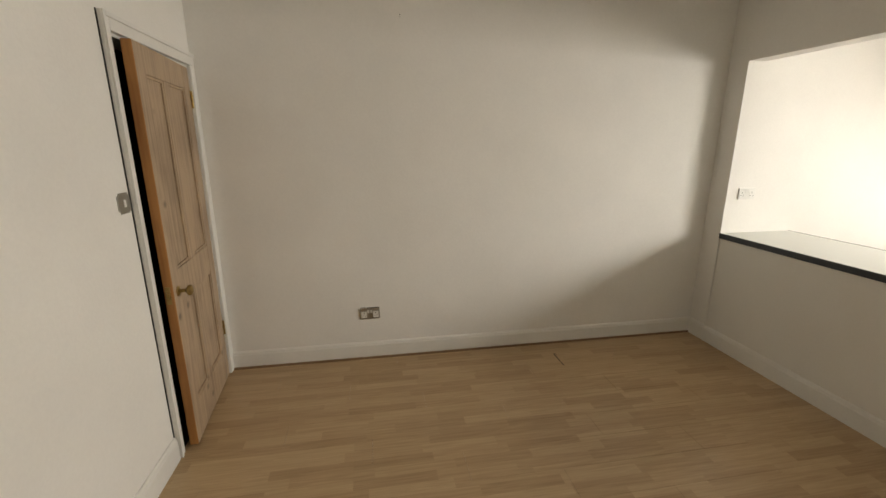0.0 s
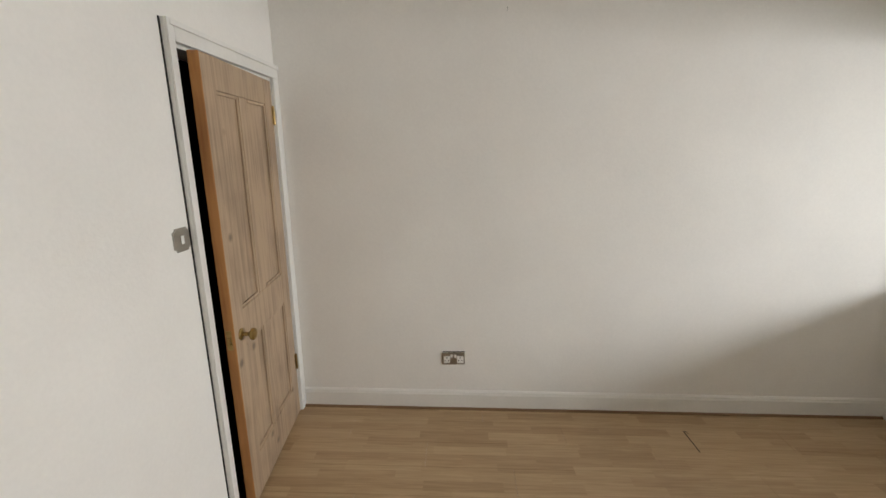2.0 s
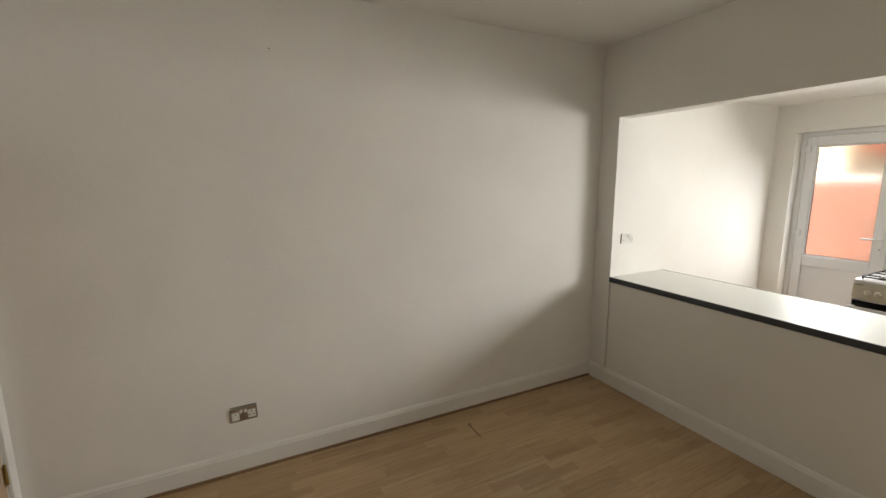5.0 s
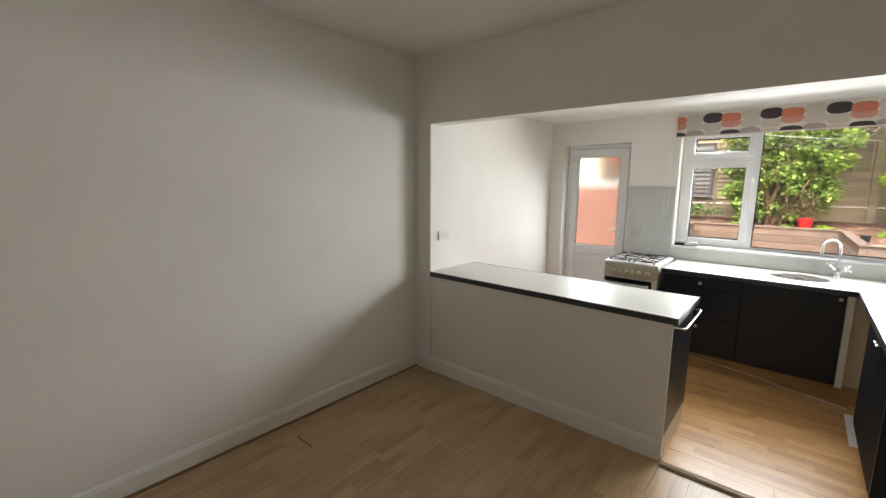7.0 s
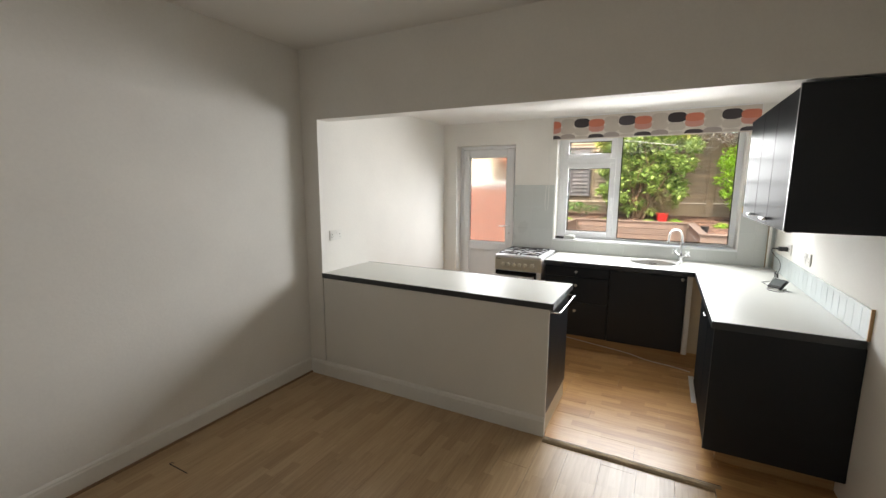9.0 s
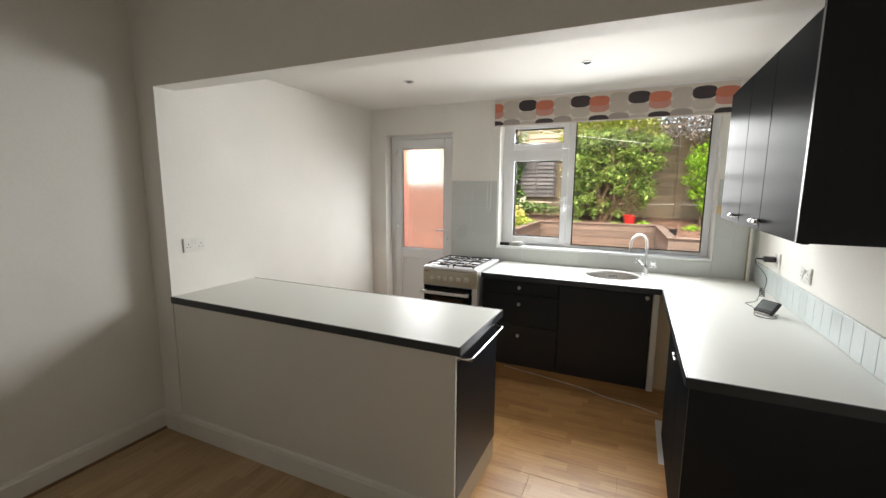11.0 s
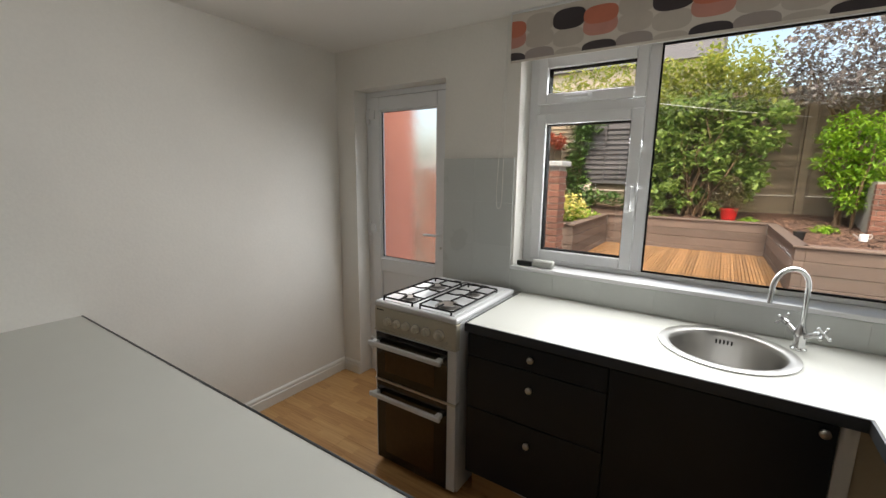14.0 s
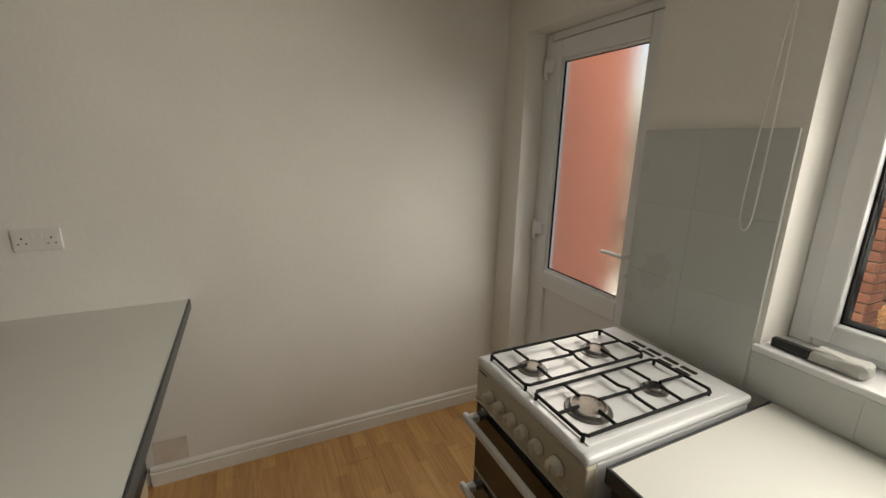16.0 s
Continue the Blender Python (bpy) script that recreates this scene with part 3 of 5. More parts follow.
part("shank", cyl(bmesh.new(), (0.393, NY, 2.393), (0.393, NY - 0.008, 2.394), 0.0022, seg=8), M_DARK, nail)
part("mark", one_box(0.3915, 0.3945, NY - 0.0012, NY - 0.0002, 2.378, 2.386), M_GROUT, nail, "pale filled hole")


# ---- radiator on the south wall ----
def radiator():
    x0, x1, z0, z1 = 1.25, 2.30, 0.18, 0.66
    r = thing("radiator", ((x0 + x1) / 2, SY, 0.1), "white panel radiator with slotted top grille", "radiator")
    bm = one_box(x0, x1, SY + 0.078, SY + 0.090, z0, z1, 0.004)
    for k in range(30):
        x = x0 + 0.03 + k * 0.0345
        box(bm, x, x + 0.018, SY + 0.090, SY + 0.096, z0 + 0.04, z1 - 0.04, 0.004)
    part("front_panel", bm, M_GLOSS, r)
    part("back_panel", one_box(x0, x1, SY + 0.005, SY + 0.015, z0, z1, 0.004), M_GLOSS, r)
    for x in (x0 - 0.005, x1):
        part("side_cover", one_box(x, x + 0.005, SY + 0.003, SY + 0.092, z0, z1 + 0.005), M_GLOSS, r)
    bm = bmesh.new()
    for k in range(7):
        y = SY + 0.005 + k * 0.0125
        box(bm, x0, x1, y, y + 0.004, z1, z1 + 0.008)
    for k in range(12):
        x = x0 + k * 0.0945
        box(bm, x, x + 0.01, SY + 0.004, SY + 0.088, z1 + 0.0005, z1 + 0.01)
    part("top_grille", bm, M_GLOSS, r)
    for x in (x0 + 0.04, x1 - 0.04):
        part("pipe", cyl(bmesh.new(), (x, SY + 0.04, 0.0), (x, SY + 0.04, z0 + 0.03), 0.0075, seg=12), M_CHROME, r)


radiator()


# ---- peninsula ----
def holed_slab(bm, x0, x1, y0, y1, z0, z1, cx, cy, r):
    """A slab with a round hole through it."""
    ang = sorted([2 * math.pi * k / 72 for k in range(72)] + [math.atan2(b - cy, a - cx) % (2 * math.pi) for a in (x0, x1) for b in (y0, y1)])
    rings = []
    for a in ang:
        c, q = math.cos(a), math.sin(a)
        far = min(((x1 if c > 0 else x0) - cx) / c if abs(c) > 1e-9 else 9, ((y1 if q > 0 else y0) - cy) / q if abs(q) > 1e-9 else 9)
        rings.append([bm.verts.new((cx + d * c, cy + d * q, z)) for d, z in ((r, z1), (far, z1), (far, z0), (r, z0))])
    for a, b in zip(rings, rings[1:] + rings[:1]):
        for k in range(4):
            bm.faces.new((a[k], a[(k + 1) % 4], b[(k + 1) % 4], b[k]))
    bmesh.ops.recalc_face_normals(bm, faces=bm.faces)


def worktop_slab(name, rects, edges, label, hole=None):
    """A laminate worktop: pale top on a dark core, with dark edging strips along the open sides."""
    w = thing(name, (rects[0][0], rects[0][2], CT), label, "worktop")
    bm = bmesh.new()
    for x0, x1, y0, y1 in rects:
        box(bm, x0, x1, y0, y1, CT - 0.038, CT, 0.0)
    if hole:
        holed_slab(bm, *hole[:4], CT - 0.038, CT, *hole[4:])
    part("laminate_top", bm, M_WORK, w)
    for x0, x1, y0, y1 in edges:
        part("edging", one_box(x0, x1, y0, y1, CT - 0.040, CT + 0.0015, 0.0015), M_EDGE, w, "dark edging strip")
    return w


worktop_slab("peninsula_worktop", [(2.858, 3.484, 1.190, KNY - 0.002)], [(2.850, 2.858, 1.182, KNY - 0.002), (3.484, 3.492, 1.182, KNY - 0.002), (2.8582, 3.4838, 1.182, 1.190)], "pale laminate peninsula worktop with dark edging")


def peninsula():
    u = thing("peninsula_unit", (3.2, 2.2, 0), "peninsula base unit, white-boarded back and charcoal end", "cabinet")
    part("back_board", one_box(EX, 2.878, 1.2085, KNY - 0.009, 0.0, 0.868), M_PANEL, u, "white painted back board")
    part("body", one_box(2.880, 3.23, 1.234, KNY - 0.01, 0.10, 0.866), M_UNIT, u)
    door = part("end_door", one_box(2.884, 3.462, 1.208, 1.232, 0.150, 0.862, 0.002), M_UNIT, u, "charcoal slab door with rail handle")
    part("plinth", one_box(2.882, 3.23, 1.2345, 3.08, 0.0, 0.098), M_CREAM, u, "pale plinth board")
    part("end_plinth", one_box(2.884, 3.455, 1.212, 1.2325, 0.0, 0.147), M_CREAM, u, "pale plinth board")
    hx0, hx1, hz = 2.888, 3.392, 0.846
    bm = tube(bmesh.new(), [(hx0, 1.208, hz), (hx0, 1.164, hz), (hx0 + 0.01, 1.150, hz), (hx0 + 0.025, 1.148, hz), (hx1 - 0.025, 1.148, hz), (hx1 - 0.01, 1.150, hz), (hx1, 1.164, hz), (hx1, 1.208, hz)], 0.006, 12)
    for x in (hx0, hx1):
        cyl(bm, (x, 1.208, hz), (x, 1.200, hz), 0.011, seg=16)
    part("rail_handle", bm, M_CHROME, door, "chrome rail handle", smooth=True)


peninsula()
patch = part("bare_patch", one_box(3.26, 3.40, KNY - 0.0016, KNY - 0.0004, 0.118, 0.24, 0.0), M_BARE, wall_kn, "bare beige patch low on the wall")


# ---- kitchen run under the window ----
WF, WE, WW = 4.434, FX - 0.014, 2.945     # worktop front, back and west end
worktop_slab("corner_worktop", [(WF + 0.008, WE, 1.0202, 1.640), (WW + 0.008, WE, SY + 0.010, 0.320)],
             [(WF, WF + 0.008, 0.330, 1.640), (WW + 0.008, WF + 0.008, 0.3203, 0.3295), (WW, WW + 0.008, SY + 0.010, 0.3295), (WF, WE, 1.6402, 1.648)], "pale laminate corner worktop with dark edging", (WF + 0.008, WE, 0.3202, 1.020, 4.793, 0.67, 0.205))


def round_knob(bm, at, axis, r=0.014):
    return lathe(bm, [(0.006, 0), (0.006, 0.010), (r, 0.014), (r, 0.022), (r * 0.7, 0.026), (0.003, 0.027)], at, axis, 20)


def drawer_unit():
    u = thing("drawer_unit", (4.7, 1.32, 0), "charcoal three-drawer kitchen unit with small metal knobs", "drawer unit")
    part("body", one_box(4.462, 5.04, 1.022, 1.634, 0.165, 0.868), M_UNIT, u)
    for z0, z1, kz in ((0.764, 0.864, 0.818), (0.512, 0.760, 0.684), (0.168, 0.508, 0.426)):
        f = part("drawer_front", one_box(4.441, 4.4615, 1.024, 1.632, z0, z1, 0.002), M_UNIT, u)
        part("knob", round_knob(bmesh.new(), (4.441, 1.326, kz), (-1, 0, 0)), M_STEEL, f, "round steel knob", smooth=True)


drawer_unit()


def sink_unit():
    u = thing("sink_unit", (4.7, 0.7, 0), "charcoal sink cabinet with one slab door", "cabinet")
    part("side", one_box(4.462, 5.04, 1.003, 1.018, 0.165, 0.868), M_UNIT, u)
    part("side", one_box(4.462, 5.04, 0.385, 0.40, 0.165, 0.868), M_UNIT, u)
    part("base", one_box(4.462, 5.04, 0.401, 1.002, 0.165, 0.18), M_UNIT, u)
    d = part("door", one_box(4.441, 4.4615, 0.386, 1.019, 0.165, 0.864, 0.002), M_UNIT, u)
    part("knob", round_knob(bmesh.new(), (4.441, 0.418, 0.840), (-1, 0, 0)), M_STEEL, d, "round steel knob", smooth=True)


sink_unit()
post = thing("corner_filler", (4.48, 0.35, 0), "cream painted corner filler boards", "filler panel")
part("post", one_box(4.450, 4.478, 0.340, 0.382, 0.15, 0.868, 0.002), M_GLOSS, post)
part("return_board", one_box(4.480, 4.496, SY + 0.003, 0.372, 0.165, 0.868), M_CREAM, post)
plinth = thing("plinth_east", (4.5, 1.0, 0), "wood-effect plinth under the sink run", "plinth")
part("board", one_box(4.510, 4.526, SY + 0.003, 1.63, 0.0, 0.163), M_PLINTH, plinth)
plinth = thing("plinth_south", (3.6, 0.2, 0), "wood-effect plinth under the side units", "plinth")
part("board", one_box(3.10, 3.90, 0.214, 0.230, 0.0, 0.138), M_PLINTH, plinth)
part("return_board", one_box(3.083, 3.099, SY + 0.002, 0.230, 0.0, 0.138), M_PLINTH, plinth)
cable = thing("floor_cable", (4.47, 0.9, KF), "white cable lying along the plinth", "cable")
part("cable", tube(bmesh.new(), [(4.505, 1.45, 0.12), (4.504, 1.25, 0.10), (4.503, 1.0, 0.075), (4.50, 0.8, 0.055), (4.49, 0.65, KF + 0.006), (4.46, 0.45, KF + 0.005), (4.40, 0.30, KF + 0.005)], 0.004, 8, 2), M_WHITEP, cable, smooth=True)


def side_units():
    u = thing("side_cabinet", (3.6, 0.0, 0), "charcoal base cabinet with black end panel", "cabinet")
    part("end_panel", one_box(2.954, 2.972, SY + 0.003, 0.314, 0.142, 0.868, 0.001), M_UNIT, u, "black end panel")
    part("body", one_box(2.974, 3.90, SY + 0.003, 0.288, 0.140, 0.866), M_UNIT, u)
    for x0, x1, hx in ((2.974, 3.343, 3.316), (3.347, 3.90, 3.376)):
        d = part("door", one_box(x0, x1, 0.2885, 0.309, 0.145, 0.862, 0.002), M_UNIT_GLOSS, u)
        bm = round_knob(bmesh.new(), (hx, 0.309, 0.838), (0, 1, 0), 0.012)
        cyl(bm, (hx - 0.018, 0.334, 0.838), (hx + 0.018, 0.334, 0.838), 0.005, seg=12)
        part("handle", bm, M_CHROME, d, "chrome knob", smooth=True)


side_units()


def sink():
    s = thing("round_sink", (4.793, 0.67, CT), "round stainless steel inset sink", "sink")
    c = (4.793, 0.67, CT)
    bm = lathe(bmesh.new(), [(0.235, 0.002), (0.235, 0.006), (0.222, 0.0075), (0.20, 0.006), (0.193, 0.0), (0.188, -0.02), (0.18, -0.13), (0.165, -0.15), (0.12, -0.16), (0.04, -0.165), (0.04, -0.168), (0.19, -0.17), (0.20, -0.02), (0.2345, 0.0018)], c, seg=64, caps=False)
    part("bowl", bm, M_STEEL, s, smooth=True)
    part("drain", lathe(bmesh.new(), [(0.038, -0.1648), (0.038, -0.162), (0.03, -0.163), (0.005, -0.164)], c, seg=24), M_CHROME, s, smooth=True)
    bm = bmesh.new()
    for k in range(-2, 3):
        a = 0.075 * k
        x, y = 4.793 + 0.1855 * math.cos(a), 0.67 + 0.1855 * math.sin(a)
        box(bm, x - 0.004, x - 0.001, y - 0.003, y + 0.003, CT - 0.048, CT - 0.030)
    part("overflow_slot", bm, M_DARK, s, "black overflow slots")


sink()


def tap():
    x, y = 4.945, 0.432
    t = thing("mixer_tap", (x, y, CT), "chrome swan-neck mixer tap with cross handles", "tap")
    part("base", lathe(bmesh.new(), [(0.027, 0), (0.027, 0.006), (0.021, 0.012), (0.019, 0.045), (0.022, 0.05), (0.022, 0.07), (0.014, 0.085), (0.011, 0.1)], (x, y, CT + 0.0005), seg=28), M_CHROME, t, smooth=True)
    ax, ay = -0.62, 0.78
    pts = [(x, y, CT + 0.09), (x, y, CT + 0.25)]
    for k in range(0, 11):
        a = math.pi * k / 10 * 1.06
        d = 0.075 * (1 - math.cos(a))
        pts.append((x + ax * d, y + ay * d, CT + 0.25 + 0.075 * math.sin(a)))
    ex, ey, ez = pts[-1]
    pts.append((ex + ax * 0.004, ey + ay * 0.004, ez - 0.045))
    part("spout", tube(bmesh.new(), pts, 0.0088, 16), M_CHROME, t, smooth=True)
    for s in (-1, 1):
        dx, dy = s * ay * 0.8, -s * ax * 0.8
        q = Vector((x + dx * 0.075, y + dy * 0.075, CT + 0.085))
        bm = cyl(bmesh.new(), (x + dx * 0.01, y + dy * 0.01, CT + 0.055), q, 0.011, 0.009, 16)
        cyl(bm, q, q + Vector((dx * 0.02, dy * 0.02, 0.008)), 0.014, 0.012, 16)
        part("valve", bm, M_CHROME, t, smooth=True)
        bm = bmesh.new()
        out = Vector((dx, dy, 0.35)).normalized()
        e1 = out.orthogonal().normalized()
        e2 = out.cross(e1)
        c = q + out * 0.03
        for e in (e1, e2):
            cyl(bm, c - e * 0.026, c + e * 0.026, 0.0045, seg=10)
            for g in (-1, 1):
                bmesh.ops.create_uvsphere(bm, u_segments=10, v_segments=8, radius=0.007, matrix=Matrix.Translation(c + e * 0.026 * g))
        part("cross_handle", bm, M_CHROME, t, smooth=True)


tap()


# ---- cooker ----
def cooker():
    X0, X1, Y0, Y1 = 4.392, 4.995, 1.664, 2.162
    c = thing("gas_cooker", (4.7, 1.92, 0), "white slot-in gas cooker with double oven", "cooker")
    part("body", one_box(4.43, X1, Y0 + 0.004, Y1 - 0.004, 0.03, 0.903, 0.003), M_ENAMEL, c)
    for x in (4.47, 4.95):
        for y in (Y0 + 0.05, Y1 - 0.05):
            part("foot", cyl(bmesh.new(), (x, y, 0), (x, y, 0.03), 0.018, seg=12), M_BLACK, c)
    top = part("hob", box(one_box(X0, X1 + 0.01, Y0, Y1, 0.904, 0.933, 0.012, 3), X0 + 0.03, X1 - 0.05, Y0 + 0.03, Y1 - 0.03, 0.9325, 0.936, 0.003), M_ENAMEL, c, "white enamel hob")
    for x, y, r in ((4.508, 2.020, 0.034), (4.770, 2.030, 0.038), (4.762, 1.792, 0.026), (4.520, 1.797, 0.050)):
        b = part("burner", lathe(bmesh.new(), [(r + 0.012, 0), (r + 0.010, 0.004), (r, 0.006), (r, 0.013), (r - 0.003, 0.016), (r - 0.007, 0.016), (r - 0.007, 0.008), (0.004, 0.008)], (x, y, 0.936), seg=28), M_BURNER, top, "grey alloy burner ring", smooth=True)
        part("burner_cap", lathe(bmesh.new(), [(r - 0.0075, 0.010), (r - 0.0075, 0.0125), (r - 0.012, 0.0138), (0.003, 0.0138)], (x, y, 0.936), seg=28), M_IRON if r < 0.03 else M_CAP, top, "brown-stained burner cap", smooth=True)
    zr, rr = 0.953, 0.0046
    for y0, y1, burners in ((1.917, 2.137, ((4.508, 2.020, 0.034), (4.770, 2.030, 0.038))), (1.692, 1.909, ((4.762, 1.792, 0.026), (4.520, 1.797, 0.050)))):
        bm = tube(bmesh.new(), [(4.430, y0 + 0.012, zr), (4.418, y0 + 0.024, zr), (4.418, y1 - 0.024, zr), (4.430, y1 - 0.012, zr), (4.87, y1 - 0.012, zr), (4.882, y1 - 0.024, zr), (4.882, y0 + 0.024, zr), (4.87, y0 + 0.012, zr), (4.430, y0 + 0.012, zr)], rr, 8)
        tube(bm, [(4.66, y0 + 0.012, zr), (4.66, (y0 + y1) / 2 - 0.03, zr), (4.665, (y0 + y1) / 2, zr + 0.006), (4.66, (y0 + y1) / 2 + 0.03, zr), (4.66, y1 - 0.012, zr)], rr, 8)
        for bx, by, r in burners:
            tube(bm, [(bx, y0 + 0.012, zr), (bx, by - r * 0.7, zr + 0.003)], rr, 8)
            tube(bm, [(bx, y1 - 0.012, zr), (bx, by + r * 0.7, zr + 0.003)], rr, 8)
            tube(bm, [(4.418 if bx < 4.66 else 4.882, by, zr), (bx + (-r if bx < 4.66 else r) * 0.7, by, zr + 0.003)], rr, 8)
            tube(bm, [(4.66, by, zr), (bx + (r if bx < 4.66 else -r) * 0.7, by, zr + 0.003)], rr, 8)
        for x in (4.422, 4.878):
            for y in (y0 + 0.02, y1 - 0.02):
                cyl(bm, (x, y, 0.933), (x, y, zr), 0.005, seg=8)
        part("pan_support", bm, M_IRON, top, "black cast pan support", smooth=True)
    bm = bmesh.new()
    for x in (4.925, 4.955):
        for k in range(4):
            y = 1.80 + k * 0.062
            box(bm, x - 0.009, x + 0.007, y, y + 0.048, 0.9332, 0.9372)
    part("vent_slot", bm, M_DARK, top, "dark vent slots")
    pan = part("control_panel", one_box(X0 + 0.004, 4.43, Y0 + 0.002, Y1 - 0.002, 0.786, 0.903, 0.006), M_COOKER, c, "cream control panel")
    for y in (2.066, 2.010, 1.952, 1.893, 1.832, 1.757):
        r = 0.026 if y < 1.8 else 0.0215
        bm = lathe(bmesh.new(), [(r, 0), (r, 0.006), (r * 0.86, 0.009), (r * 0.82, 0.022), (r * 0.6, 0.025)], (X0 + 0.004, y, 0.838), (-1, 0, 0), 24)
        box(bm, X0 - 0.026, X0 - 0.018, y - 0.004, y + 0.004, 0.826, 0.853, 0.001)
        part("knob", bm, M_COOKER_KNOB, pan, smooth=True)
        part("bezel", lathe(bmesh.new(), [(r + 0.003, 0), (r + 0.003, 0.002), (r + 0.0005, 0.003)], (X0 + 0.004, y, 0.838), (-1, 0, 0), 24), M_NICKEL, pan, "thin metal ring", smooth=True)
    part("button", cyl(bmesh.new(), (X0 + 0.004, 1.718, 0.806), (X0 - 0.006, 1.718, 0.806), 0.009, seg=16), M_COOKER, pan)
    part("badge", one_box(X0 + 0.0033, X0 + 0.0045, 2.10, 2.145, 0.888, 0.893), M_DARK, pan, "tiny dark maker's mark")
    part("trim_rail", one_box(X0 + 0.001, 4.43, Y0, Y1, 0.777, 0.786, 0.003), M_COOKER, c)
    for z0, z1, hz, n in ((0.514, 0.774, 0.716, "top_oven_door"), (0.052, 0.504, 0.436, "main_oven_door")):
        d = part(n, one_box(X0 + 0.006, 4.429, Y0 + 0.002, Y1 - 0.002, z0, z1, 0.004), M_ENAMEL, c)
        part("door_glass", one_box(X0 + 0.003, X0 + 0.0061, Y0 + 0.048, Y1 - 0.012, z0 + 0.004, z1 - 0.004), M_OVEN, d, "black oven glass")
        part("inner_window", one_box(X0 + 0.002, X0 + 0.0031, Y0 + 0.12, Y1 - 0.07, z0 + 0.05, z1 - 0.10), M_OVENIN, d, "brown tinted oven window")
        bm = one_box(X0 - 0.042, X0 - 0.024, Y0 + 0.062, Y1 + 0.008, hz - 0.013, hz + 0.013, 0.006, 3)
        for y in (Y0 + 0.085, Y1 - 0.02):
            box(bm, X0 - 0.026, X0 + 0.004, y - 0.014, y + 0.014, hz - 0.010, hz + 0.012, 0.003)
        part("handle", bm, M_ENAMEL, d, "white bar handle")
    part("trim_strip", one_box(X0 + 0.002, 4.43, Y0 + 0.001, Y1 - 0.001, 0.5045, 0.5135), M_STEEL, c)
    part("kick_panel", one_box(4.425, 4.44, Y0 + 0.02, Y1 - 0.02, 0.0305, 0.0545), M_DARK, c)


cooker()


# ---- wall cabinet ----
def wall_cabinet():
    u = thing("wall_cabinet", (3.6, -0.1, 1.46), "charcoal three-door wall cabinet reflecting the garden", "cabinet")
    part("end_panel", one_box(2.853, 2.871, SY + 0.002, 0.088, 1.432, 2.130, 0.001), M_UNIT, u, "black end panel")
    part("body", one_box(2.8715, 4.219, SY + 0.002, 0.050, 1.430, 2.130), M_UNIT, u)
    for x0, x1, hx in ((2.8715, 3.366, 3.335), (3.370, 3.745, 3.404), (3.749, 4.220, 3.825)):
        d = part("door", one_box(x0, x1, 0.0505, 0.071, 1.427, 2.130, 0.002), M_UNIT_GLOSS, u, "glossy charcoal door")
        bm = round_knob(bmesh.new(), (hx, 0.071, 1.465), (0, 1, 0), 0.011)
        cyl(bm, (hx - 0.015, 0.096, 1.465), (hx + 0.015, 0.096, 1.465), 0.005, seg=12)
        part("handle", bm, M_CHROME, d, "chrome knob", smooth=True)


wall_cabinet()
bt = thing("wood_batten", (5.1, -0.12, 1.43), "pale bare wood batten fixed beside the window", "batten")
part("batten", one_box(FX - 0.052, FX - 0.0135, -0.28, -0.035, 1.412, 1.472, 0.002), M_WOODLT, bt)
cd = thing("pipe_conduit", (5.1, -0.31, 0.91), "white pipe with brown stained edge in the corner", "pipe")
part("pipe", cyl(bmesh.new(), (5.032, -0.268, CT), (5.032, -0.268, HK), 0.011, seg=16), M_WHITEP, cd, smooth=True)
part("stained_edge", one_box(5.040, 5.046, -0.257, -0.249, CT, 1.41), M_STRIP, cd, "brown stained edge")


